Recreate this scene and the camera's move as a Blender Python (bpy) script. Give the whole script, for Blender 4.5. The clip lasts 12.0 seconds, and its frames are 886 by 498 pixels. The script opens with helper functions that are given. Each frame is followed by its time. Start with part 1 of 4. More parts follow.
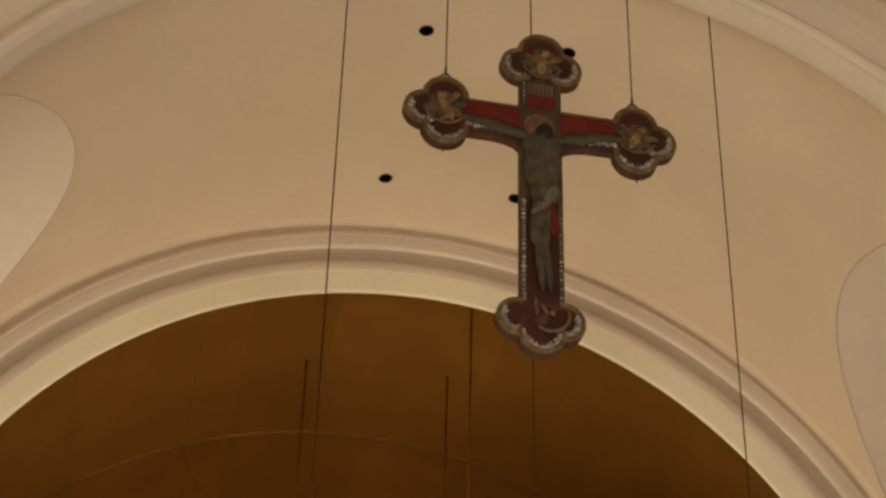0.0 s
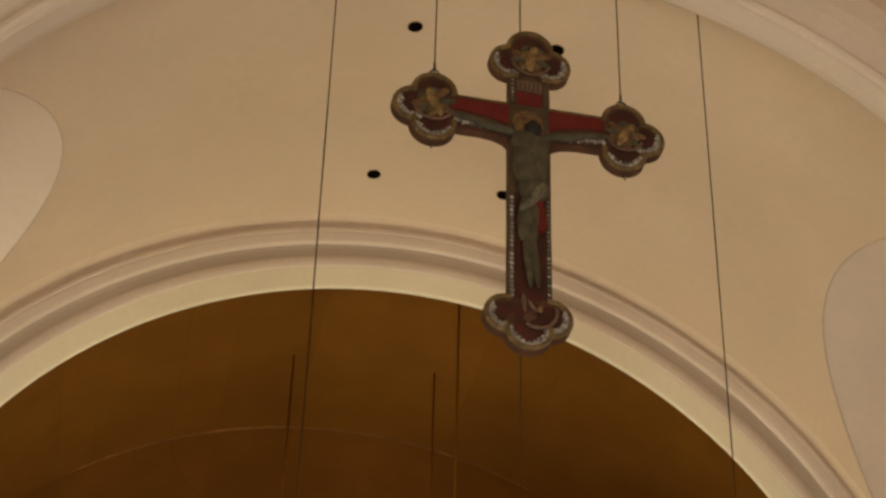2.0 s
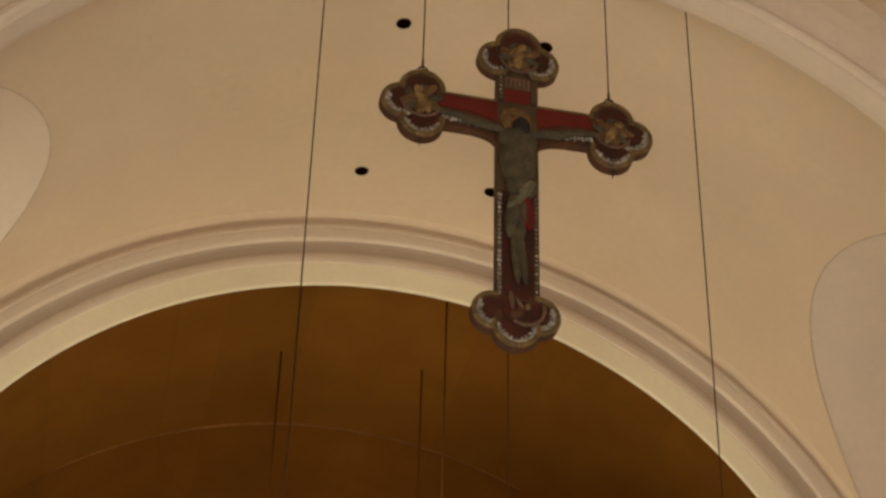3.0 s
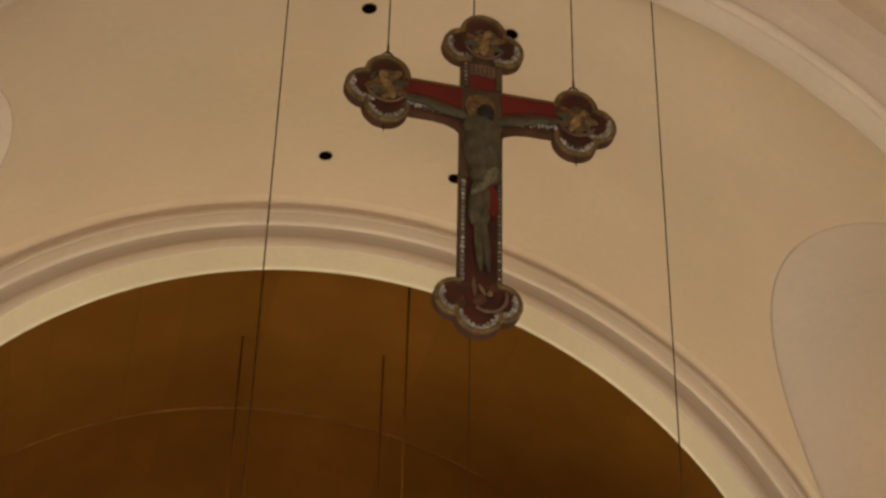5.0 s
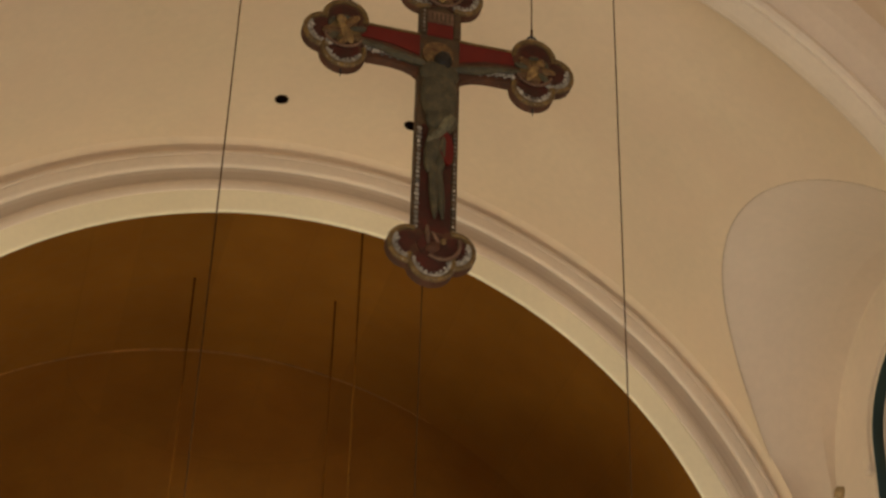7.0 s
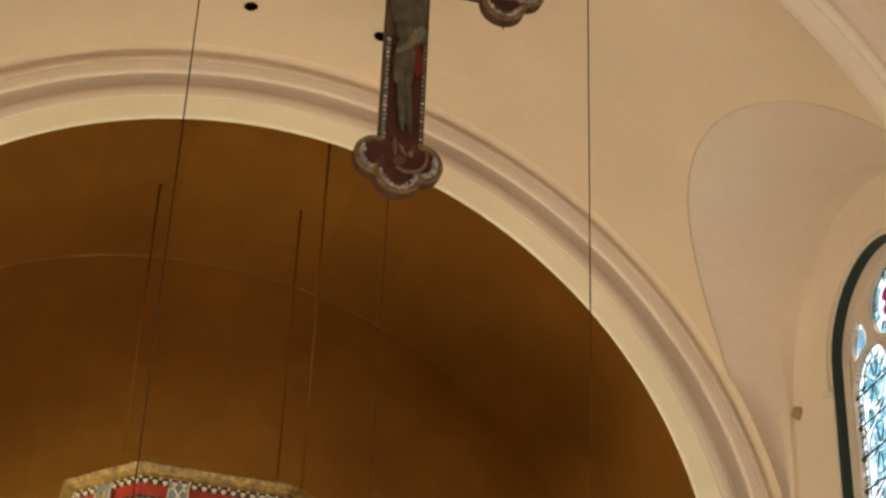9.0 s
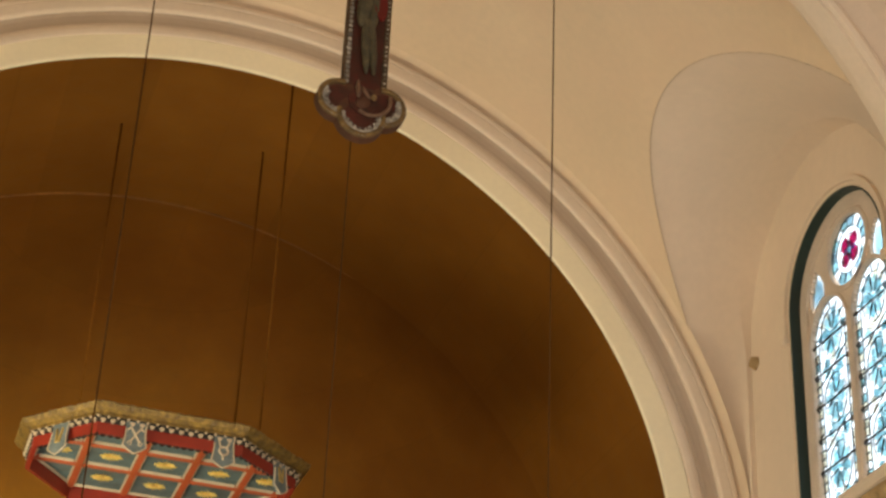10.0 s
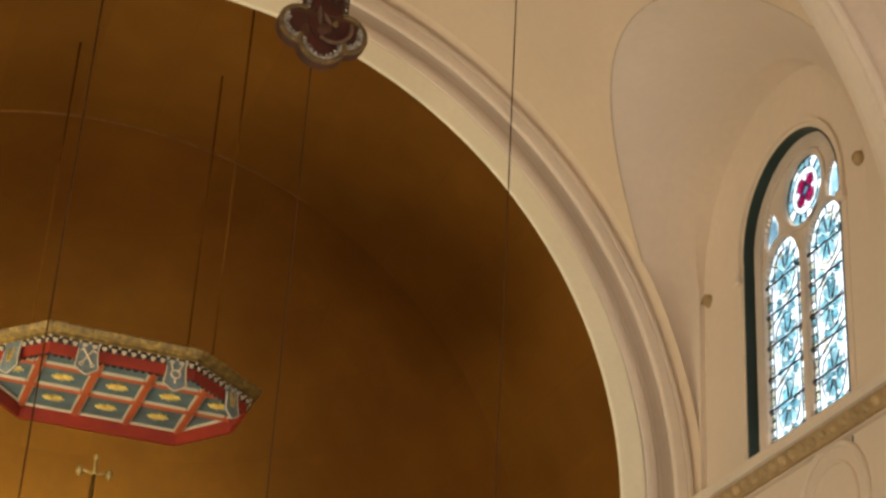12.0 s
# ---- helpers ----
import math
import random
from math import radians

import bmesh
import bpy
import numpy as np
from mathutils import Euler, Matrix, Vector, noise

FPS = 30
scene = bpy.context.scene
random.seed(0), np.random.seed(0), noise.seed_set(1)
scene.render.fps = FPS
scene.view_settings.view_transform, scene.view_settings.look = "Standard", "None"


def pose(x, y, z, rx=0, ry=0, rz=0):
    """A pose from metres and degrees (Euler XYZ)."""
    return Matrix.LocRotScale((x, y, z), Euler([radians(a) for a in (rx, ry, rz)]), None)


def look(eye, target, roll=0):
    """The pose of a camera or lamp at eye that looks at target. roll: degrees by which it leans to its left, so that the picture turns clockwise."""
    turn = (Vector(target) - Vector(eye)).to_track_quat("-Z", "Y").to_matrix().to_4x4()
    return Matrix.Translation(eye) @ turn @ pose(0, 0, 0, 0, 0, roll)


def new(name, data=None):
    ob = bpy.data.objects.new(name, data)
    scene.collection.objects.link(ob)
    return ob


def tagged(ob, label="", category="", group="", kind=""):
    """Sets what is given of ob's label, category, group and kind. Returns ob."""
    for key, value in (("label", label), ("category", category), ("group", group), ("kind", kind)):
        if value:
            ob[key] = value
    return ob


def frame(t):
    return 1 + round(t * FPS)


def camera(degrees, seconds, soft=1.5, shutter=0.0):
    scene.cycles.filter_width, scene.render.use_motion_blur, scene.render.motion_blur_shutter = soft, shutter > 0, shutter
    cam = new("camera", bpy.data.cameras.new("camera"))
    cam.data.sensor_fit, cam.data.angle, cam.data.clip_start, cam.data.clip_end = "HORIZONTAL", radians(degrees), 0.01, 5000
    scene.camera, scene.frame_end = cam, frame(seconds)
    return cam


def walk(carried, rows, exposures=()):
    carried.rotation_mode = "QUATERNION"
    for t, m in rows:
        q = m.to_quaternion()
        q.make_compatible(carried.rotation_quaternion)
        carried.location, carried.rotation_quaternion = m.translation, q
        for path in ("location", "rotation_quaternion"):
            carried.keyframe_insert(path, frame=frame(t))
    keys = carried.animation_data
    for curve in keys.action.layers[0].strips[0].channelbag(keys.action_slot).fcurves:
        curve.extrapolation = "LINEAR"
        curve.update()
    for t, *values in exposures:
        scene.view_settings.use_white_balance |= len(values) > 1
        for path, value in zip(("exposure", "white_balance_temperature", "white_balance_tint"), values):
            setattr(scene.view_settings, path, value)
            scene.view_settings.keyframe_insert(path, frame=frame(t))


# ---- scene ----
cam = camera(26.97, 12.0, soft=2.7)
EYE = 1.6
# seconds, tilt, lean, turn: the camera stands on one spot and turns
ROWS = [
    (0.0, 36.333, -1.313, -11.114), (0.5, 36.334, -1.36, -11.25), (1.0, 36.329, -1.33, -11.36), (1.5, 36.297, -1.321, -11.426),
    (2.0, 36.229, -1.338, -11.602), (2.5, 36.191, -1.348, -11.791), (3.0, 36.145, -1.25, -12.009), (3.2, 36.125, -1.24, -12.14), (5.0, 35.74, -1.106, -13.32),
    (5.5, 35.579, -1.115, -13.618), (6.0, 35.306, -1.197, -13.974), (6.5, 34.803, -1.32, -14.722), (6.7, 34.531, -1.34, -14.97), (8.3, 32.58, -1.72, -16.0), (8.5, 32.279, -1.775, -16.122),
    (9.0, 31.493, -2.0, -16.926), (9.5, 30.74, -2.08, -17.717), (10.0, 29.84, -2.262, -18.473), (10.5, 29.037, -2.443, -18.726),
    (11.0, 28.512, -2.816, -18.968), (11.5, 28.189, -3.1, -19.636), (12.0, 27.761, -3.027, -20.427),
]
walk(cam, [(t, pose(0, 0, EYE, 90 + tilt, lean, turn)) for t, tilt, lean, turn in ROWS], [(0.0, 2.44), (5.0, 2.41), (6.5, 2.37), (8.5, 2.6), (9.5, 2.78), (10.0, 2.72), (11.0, 2.42), (11.5, 2.42), (12.0, 2.58)])

# ---- plan ----
XC = 2.13            # centre line of the church
SP = 5.21 + EYE      # springing of the arches
RV = 4.70            # radius of the vaults
Y_RIB, Y_ARCH, Y_APSE = 9.06, 13.06, 16.7
X_WALL = 6.83        # face of the window wall
X_LEFT = 2 * XC - X_WALL

# ---- light ----
world = bpy.data.worlds.new("sky")
scene.world = world
world.use_nodes = True
sky = world.node_tree.nodes.new("ShaderNodeTexSky")
sky.sky_type, sky.sun_disc, sky.sun_elevation, sky.sun_rotation = "NISHITA", False, radians(32), radians(75)
sky.dust_density, sky.air_density = 6.0, 1.0
back = world.node_tree.nodes["Background"]
back.inputs["Strength"].default_value = 0.15
world.node_tree.links.new(sky.outputs[0], back.inputs[0])


def area(name, where, target, width, height, watts, colour):
    lamp = bpy.data.lights.new(name, "AREA")
    lamp.shape, lamp.size, lamp.size_y, lamp.energy, lamp.color = "RECTANGLE", width, height, watts, colour
    ob = new(name, lamp)
    ob.matrix_world = look(where, target)
    return ob


# added lamps, all out of view, set low by where the shade falls
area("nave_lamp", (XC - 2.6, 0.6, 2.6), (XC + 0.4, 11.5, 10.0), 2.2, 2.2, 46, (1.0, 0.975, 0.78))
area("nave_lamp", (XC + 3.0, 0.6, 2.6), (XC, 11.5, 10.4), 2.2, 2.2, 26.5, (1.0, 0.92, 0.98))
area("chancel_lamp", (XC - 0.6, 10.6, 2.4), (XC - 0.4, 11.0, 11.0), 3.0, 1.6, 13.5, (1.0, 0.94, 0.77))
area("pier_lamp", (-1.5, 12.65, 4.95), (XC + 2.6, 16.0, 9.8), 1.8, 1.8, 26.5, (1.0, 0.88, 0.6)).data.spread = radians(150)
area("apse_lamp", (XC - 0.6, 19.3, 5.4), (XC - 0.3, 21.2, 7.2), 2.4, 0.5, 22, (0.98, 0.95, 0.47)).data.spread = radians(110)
# added panel outside the wall, seen through the glass in place of the sky
area("window_light", (X_WALL + 0.7, 12.2, 8.4), (X_WALL - 4, 12.2, 8.4), 4.0, 4.4, 9, (0.9, 0.98, 0.98))

# ---- materials ----


def material(name, base, rough=0.6, metal=0.0, vary=0.12, big=0.7, fine=28.0, bump=0.15, depth=0.004, stain=None, amount=0.3, spread=0.0, shine=0.5, leaf=0.0):
    """A surface with a wide mottling, a fine grain, a little relief and, if wanted, stains of another colour."""
    m = bpy.data.materials.new(name)
    m.use_nodes = True
    nodes, links = m.node_tree.nodes, m.node_tree.links
    shader = nodes["Principled BSDF"]
    place = nodes.new("ShaderNodeNewGeometry")

    def cloud(scale, detail):
        n = nodes.new("ShaderNodeTexNoise")
        n.inputs["Scale"].default_value, n.inputs["Detail"].default_value = scale, detail
        links.new(place.outputs["Position"], n.inputs["Vector"])
        return n

    def blend(mode, fac, a, b):
        n = nodes.new("ShaderNodeMix")
        n.data_type, n.blend_type = "RGBA", mode
        for sock, value in ((n.inputs[0], fac), (n.inputs[6], a), (n.inputs[7], b)):
            if isinstance(value, (float, int)):
                sock.default_value = value
            elif isinstance(value, tuple):
                sock.default_value = (*value, 1)
            else:
                links.new(value, sock)
        return n.outputs[2]

    def span(source, low, high):
        n = nodes.new("ShaderNodeMapRange")
        n.inputs[1].default_value, n.inputs[2].default_value = 0.3, 0.7
        n.inputs[3].default_value, n.inputs[4].default_value = low, high
        links.new(source, n.inputs[0])
        return n.outputs[0]

    wide, grain = cloud(big, 5), cloud(fine, 8)
    colour = blend("MULTIPLY", 1.0, base, span(wide.outputs[0], 1 - vary, 1 + vary))
    colour = blend("MULTIPLY", 1.0, colour, span(grain.outputs[0], 1 - vary * 0.6, 1 + vary * 0.6))
    if stain:
        blot = cloud(big * 2.3, 7)
        colour = blend("MIX", span(blot.outputs[0], 0.0, amount), colour, stain)
    if leaf:
        # faint sheets of leaf, laid in courses
        lay, turn = nodes.new("ShaderNodeTexBrick"), nodes.new("ShaderNodeMapping")
        turn.inputs["Rotation"].default_value = (radians(90), 0, 0)
        links.new(place.outputs["Position"], turn.inputs["Vector"])
        links.new(turn.outputs[0], lay.inputs["Vector"])
        for key, value in (("Scale", 1.0), ("Brick Width", 0.8), ("Row Height", 0.62), ("Mortar Size", 0.006), ("Mortar Smooth", 1.0)):
            lay.inputs[key].default_value = value
        for key, value in (("Color1", 1 - leaf), ("Color2", 1 + leaf), ("Mortar", 1 - 1.6 * leaf)):
            lay.inputs[key].default_value = (value, value, value, 1)
        colour = blend("MULTIPLY", 1.0, colour, lay.outputs[0])
    if spread:
        info = nodes.new("ShaderNodeObjectInfo")
        n = nodes.new("ShaderNodeMapRange")
        n.inputs[3].default_value, n.inputs[4].default_value = 1 - spread, 1 + spread
        links.new(info.outputs["Random"], n.inputs[0])
        colour = blend("MULTIPLY", 1.0, colour, n.outputs[0])
    links.new(colour, shader.inputs["Base Color"])
    links.new(span(grain.outputs[0], max(rough - 0.1, 0.05), min(rough + 0.1, 1)), shader.inputs["Roughness"])
    shader.inputs["Metallic"].default_value, shader.inputs["Specular IOR Level"].default_value = metal, shine
    relief = nodes.new("ShaderNodeBump")
    relief.inputs["Strength"].default_value, relief.inputs["Distance"].default_value = bump, depth
    links.new(grain.outputs[0], relief.inputs["Height"])
    links.new(relief.outputs[0], shader.inputs["Normal"])
    return m


def glass(name, tint, vary=0.25, scale=16.0):
    """Coloured window glass: daylight passes through it, tinted and uneven."""
    m = bpy.data.materials.new(name)
    m.use_nodes = True
    nodes, links = m.node_tree.nodes, m.node_tree.links
    clear, shine, mix = nodes.new("ShaderNodeBsdfTransparent"), nodes.new("ShaderNodeBsdfGlossy"), nodes.new("ShaderNodeMixShader")
    shine.inputs["Roughness"].default_value = 0.12
    place, cloud, ramp, info = nodes.new("ShaderNodeNewGeometry"), nodes.new("ShaderNodeTexNoise"), nodes.new("ShaderNodeMapRange"), nodes.new("ShaderNodeObjectInfo")
    cloud.inputs["Scale"].default_value, cloud.inputs["Detail"].default_value = scale, 4
    ramp.inputs[1].default_value, ramp.inputs[2].default_value = 0.3, 0.7
    ramp.inputs[3].default_value, ramp.inputs[4].default_value = 1 - vary, 1.0
    links.new(place.outputs["Position"], cloud.inputs["Vector"])
    links.new(cloud.outputs[0], ramp.inputs[0])
    each = nodes.new("ShaderNodeMapRange")
    each.inputs[3].default_value, each.inputs[4].default_value = 0.8, 1.0
    links.new(info.outputs["Random"], each.inputs[0])
    both = nodes.new("ShaderNodeMath")
    both.operation = "MULTIPLY"
    links.new(ramp.outputs[0], both.inputs[0])
    links.new(each.outputs[0], both.inputs[1])
    tone = nodes.new("ShaderNodeMix")
    tone.data_type, tone.blend_type = "RGBA", "MULTIPLY"
    tone.inputs[0].default_value, tone.inputs[6].default_value = 1.0, (*tint, 1)
    links.new(both.outputs[0], tone.inputs[7])
    links.new(tone.outputs[2], clear.inputs["Color"])
    mix.inputs[0].default_value = 0.06
    links.new(clear.outputs[0], mix.inputs[1])
    links.new(shine.outputs[0], mix.inputs[2])
    links.new(mix.outputs[0], nodes["Material Output"].inputs["Surface"])
    return m


PLASTER = material("vault_plaster", (0.66, 0.52, 0.36), 0.75, vary=0.06, big=0.8, fine=14, bump=0.12, stain=(0.65, 0.48, 0.34), amount=0.45)
PALE = material("lunette_plaster", (0.71, 0.58, 0.45), 0.75, vary=0.05, big=0.6, fine=14, bump=0.12, stain=(0.6, 0.5, 0.4), amount=0.3)
TRIM = material("moulding_paint", (0.7, 0.58, 0.45), 0.6, vary=0.05, big=1.2, fine=22, bump=0.1)
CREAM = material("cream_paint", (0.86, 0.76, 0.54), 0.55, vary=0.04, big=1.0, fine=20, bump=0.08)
GROIN = material("groin_line", (0.55, 0.43, 0.31), 0.8, vary=0.1)
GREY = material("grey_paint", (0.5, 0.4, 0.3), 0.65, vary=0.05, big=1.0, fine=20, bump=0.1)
GOLD_WALL = material("gilded_plaster", (0.208, 0.086, 0.0105), 0.75, shine=0.12, leaf=0.055, vary=0.09, big=0.9, fine=9, bump=0.2, stain=(0.16, 0.057, 0.006), amount=0.5)
STONE = material("frieze_stone", (0.42, 0.29, 0.14), 0.8, vary=0.18, big=5, fine=40, bump=0.5, stain=(0.25, 0.15, 0.07), amount=0.5)
BOSS = material("pale_boss_stone", (0.43, 0.31, 0.16), 0.8, vary=0.2, big=8, fine=50, bump=0.4, spread=0.15)
FRAME_STONE = material("tracery_stone", (0.6, 0.5, 0.41), 0.8, vary=0.1, big=3, fine=40, bump=0.3)
DARK_GREEN = material("dark_green_paint", (0.008, 0.028, 0.026), 0.5, vary=0.2, big=3, fine=30)
FLOOR = material("floor_stone", (0.3, 0.24, 0.18), 0.5, vary=0.15, big=1.5, fine=20)
LEAD = material("lead", (0.03, 0.03, 0.03), 0.6, vary=0.2)
IRON = material("iron", (0.02, 0.02, 0.022), 0.6, vary=0.2)
# GOLD_WALL again, slightly darker and redder, for the dome beyond the seam
GOLD_DOME = material("gilded_dome_plaster", (0.19, 0.075, 0.009), 0.75, shine=0.12, leaf=0.05, vary=0.1, big=0.9, fine=9, bump=0.2, stain=(0.14, 0.046, 0.005), amount=0.5)
SEAM = material("seam_gilding", (0.26, 0.11, 0.02), 0.7, vary=0.45, big=1.0, fine=12)
CABLE = material("brown_cable", (0.165, 0.066, 0.01), 0.9, shine=0.0, vary=0.2)
WIRE = material("wire_steel", (0.075, 0.036, 0.012), 0.9, metal=0.0, shine=0.0, vary=0.2)
HOLE = material("dark_opening", (0.004, 0.002, 0.0015), 0.95, shine=0.0, vary=0.2)
RED = material("red_paint", (0.12, 0.012, 0.0075), 0.5, vary=0.22, big=6, fine=60, bump=0.3, stain=(0.1, 0.012, 0.01), amount=0.5, shine=0.2)
PINK_GILT = material("pinkish_worn_gilding", (0.16, 0.092, 0.055), 0.6, vary=0.35, big=12, fine=60, bump=0.5, stain=(0.08, 0.04, 0.025), amount=0.7, shine=0.2)
DULL_RED = material("dark_red_field", (0.062, 0.013, 0.008), 0.6, vary=0.3, big=8, fine=60, bump=0.3, stain=(0.03, 0.02, 0.012), amount=0.7, shine=0.2)
OLD_GILT = material("worn_gilding", (0.2, 0.12, 0.04), 0.55, metal=0.2, vary=0.35, big=9, fine=70, bump=0.5, stain=(0.05, 0.035, 0.02), amount=0.8, shine=0.2)
BOARD = material("aged_board", (0.085, 0.046, 0.02), 0.65, vary=0.3, big=8, fine=60, bump=0.4, stain=(0.05, 0.04, 0.025), amount=0.7, shine=0.2)
BOARD_EDGE = material("board_edge", (0.085, 0.033, 0.015), 0.7, vary=0.3, big=7, fine=50, bump=0.4, stain=(0.05, 0.03, 0.02), amount=0.6, shine=0.2)
PEARL = material("pale_beading", (0.38, 0.34, 0.28), 0.6, vary=0.35, big=14, fine=80, bump=0.5, stain=(0.06, 0.05, 0.04), amount=0.8, spread=0.4, shine=0.2)
FIGURE = material("painted_relief", (0.085, 0.066, 0.034), 0.6, vary=0.4, big=12, fine=50, bump=0.5, stain=(0.05, 0.045, 0.03), amount=0.8, shine=0.2)
BOARD_DARK = material("dark_wood", (0.022, 0.018, 0.014), 0.6, vary=0.4, big=14, fine=60, bump=0.5, shine=0.2)
FOLD = material("pale_fold", (0.165, 0.145, 0.085), 0.6, vary=0.35, big=14, fine=60, bump=0.5, stain=(0.06, 0.05, 0.03), amount=0.7, shine=0.2)
SKIN_GILT = material("gilded_medallion", (0.175, 0.105, 0.038), 0.55, vary=0.45, big=16, fine=60, bump=0.6, stain=(0.07, 0.026, 0.014), amount=0.9, shine=0.2)
CANOPY_RED = material("canopy_red", (0.25, 0.024, 0.01), 0.5, vary=0.18, big=4, fine=50)
RIB_RED = material("rib_red", (0.42, 0.09, 0.028), 0.5, vary=0.15, big=4, fine=50)
CANOPY_BLUE = material("canopy_blue", (0.09, 0.145, 0.155), 0.55, vary=0.3, big=7, fine=50, stain=(0.09, 0.09, 0.06), amount=0.4)
CANOPY_WHITE = material("canopy_white", (0.52, 0.42, 0.29), 0.55, vary=0.1, big=6, fine=50)
CANOPY_GOLD = material("canopy_gold", (0.25, 0.155, 0.032), 0.5, metal=0.15, vary=0.5, big=10, fine=38, bump=0.9, depth=0.015, stain=(0.1, 0.06, 0.018), amount=0.9)
STAR_GOLD = material("star_gold", (0.85, 0.62, 0.17), 0.35, metal=0.2, vary=0.15, big=10, fine=60)
FINIAL = material("finial_gilt", (0.42, 0.3, 0.1), 0.45, metal=0.2, vary=0.3, big=12, fine=60, bump=0.4)
BODY_GILT = material("brighter_worn_gilt", (0.27, 0.17, 0.06), 0.55, vary=0.4, big=14, fine=60, bump=0.6, stain=(0.09, 0.04, 0.02), amount=0.8, shine=0.2)
SHIELD = material("shield_blue_grey", (0.15, 0.185, 0.185), 0.55, vary=0.25, big=12, fine=60)
BLACK = material("black_paint", (0.02, 0.018, 0.015), 0.55, vary=0.2)
WHITE_GLASS = glass("pale_glass", (0.88, 0.96, 0.97), 0.4, 24.0)
BLUE_GLASS = glass("blue_glass", (0.62, 0.84, 0.88), 0.3)
DEEP_GLASS = glass("deep_blue_glass", (0.5, 0.76, 0.82), 0.35)
RED_GLASS = glass("red_glass", (0.66, 0.06, 0.28))
VIOLET_GLASS = glass("violet_blue_glass", (0.7, 0.88, 0.95), 0.35)
AMBER_GLASS = glass("amber_glass", (1.0, 0.95, 0.84))

# ---- mesh helpers ----


def part(name, bm, mat, parent=None, label="", smooth=False):
    """Links a bmesh as one mesh object, under a thing or a part if one is given."""
    bmesh.ops.recalc_face_normals(bm, faces=bm.faces)
    me = bpy.data.meshes.new(name)
    bm.to_mesh(me)
    bm.free()
    me.materials.append(mat)
    for face in me.polygons:
        face.use_smooth = smooth
    ob = new(name, me)
    ob.parent = parent
    return tagged(ob, label)


def again(ob, m):
    """The same mesh once more, as an object of its own with the same parent, moved by m."""
    o = new(ob.name.split(".")[0], ob.data)
    o.parent, o.matrix_local = ob.parent, m @ ob.matrix_local
    return o


def thing(name, where, label, category, group="", kind=""):
    ob = new(name)
    ob.empty_display_size = 0.1
    ob.location = where
    return tagged(ob, label, category, group, kind)


def box(bm, lo, hi, bevel=0.0):
    made = bmesh.ops.create_cube(bm, size=1)["verts"]
    size = [b - a for a, b in zip(lo, hi)]
    for v in made:
        v.co = Vector([(c + 0.5) * s + a for c, s, a in zip(v.co, size, lo)])
    if bevel:
        edges = {e for v in made for e in v.link_edges}
        bmesh.ops.bevel(bm, geom=list(edges), offset=bevel, segments=1, affect="EDGES")


def prism(bm, outline, to3d, depth0, depth1, bevel=0.0):
    """An outline in two coordinates, given depth: to3d(u, v, d)."""
    a = [bm.verts.new(to3d(u, v, depth0)) for u, v in outline]
    b = [bm.verts.new(to3d(u, v, depth1)) for u, v in outline]
    front = bm.faces.new(a)
    bm.faces.new(b[::-1])
    n = len(a)
    for i in range(n):
        bm.faces.new((a[i], b[i], b[(i + 1) % n], a[(i + 1) % n]))
    if bevel:
        bmesh.ops.bevel(bm, geom=list(front.edges), offset=bevel, segments=2, affect="EDGES")


def tube(bm, a, b, radius, sides=8, radius_end=None):
    a, b = Vector(a), Vector(b)
    turn = (b - a).to_track_quat("Z", "Y")
    ends = []
    for p, r in ((a, radius), (b, radius if radius_end is None else radius_end)):
        ends.append([bm.verts.new(p + turn @ Vector((r * math.cos(2 * math.pi * k / sides), r * math.sin(2 * math.pi * k / sides), 0))) for k in range(sides)])
    for k in range(sides):
        bm.faces.new((ends[0][k], ends[0][(k + 1) % sides], ends[1][(k + 1) % sides], ends[1][k]))
    bm.faces.new(ends[0][::-1])
    bm.faces.new(ends[1])


def ring(bm, centre, across, up, radius, thick, turns=20, sides=8, start=0.0, stop=2 * math.pi):
    """A round bar bent into a ring or an arc, in the plane of across and up."""
    centre, across, up = Vector(centre), Vector(across).normalized(), Vector(up).normalized()
    out = across.cross(up)
    whole = abs(stop - start - 2 * math.pi) < 1e-6
    rows = []
    for i in range(turns if whole else turns + 1):
        a = start + (stop - start) * i / turns
        way = across * math.cos(a) + up * math.sin(a)
        rows.append([bm.verts.new(centre + way * (radius + thick * math.cos(2 * math.pi * k / sides)) + out * thick * math.sin(2 * math.pi * k / sides)) for k in range(sides)])
    for i in range(turns):
        r0, r1 = rows[i], rows[(i + 1) % len(rows)]
        for k in range(sides):
            bm.faces.new((r0[k], r0[(k + 1) % sides], r1[(k + 1) % sides], r1[k]))


def sheet(bm, rows):
    """A grid of points, row by row, as a surface."""
    made = [[bm.verts.new(p) for p in row] for row in rows]
    for r0, r1 in zip(made, made[1:]):
        for i in range(len(r0) - 1):
            bm.faces.new((r0[i], r0[i + 1], r1[i + 1], r1[i]))


def arch_path(steps=72, foot=None):
    """Stations along a round arch: direction across, direction up, drop."""
    path = [(math.cos(math.pi * i / steps), math.sin(math.pi * i / steps), 0.0) for i in range(steps + 1)]
    if foot is not None:
        path = [(1.0, 0.0, foot - SP)] + path + [(-1.0, 0.0, foot - SP)]
    return path


def sweep(name, profile, mat, parent=None, label="", foot=None, steps=72, smooth=False, shift=0.0):
    """A moulding run round the arch; the profile holds radius and depth."""
    bm = bmesh.new()
    sheet(bm, [[(XC + shift + r * c, y, SP - shift + r * s + drop) for r, y in profile] for c, s, drop in arch_path(steps, foot)])
    return part(name, bm, mat, parent, label, smooth)


def setting(ob, label, category):
    return tagged(ob, label, category, kind="structure")


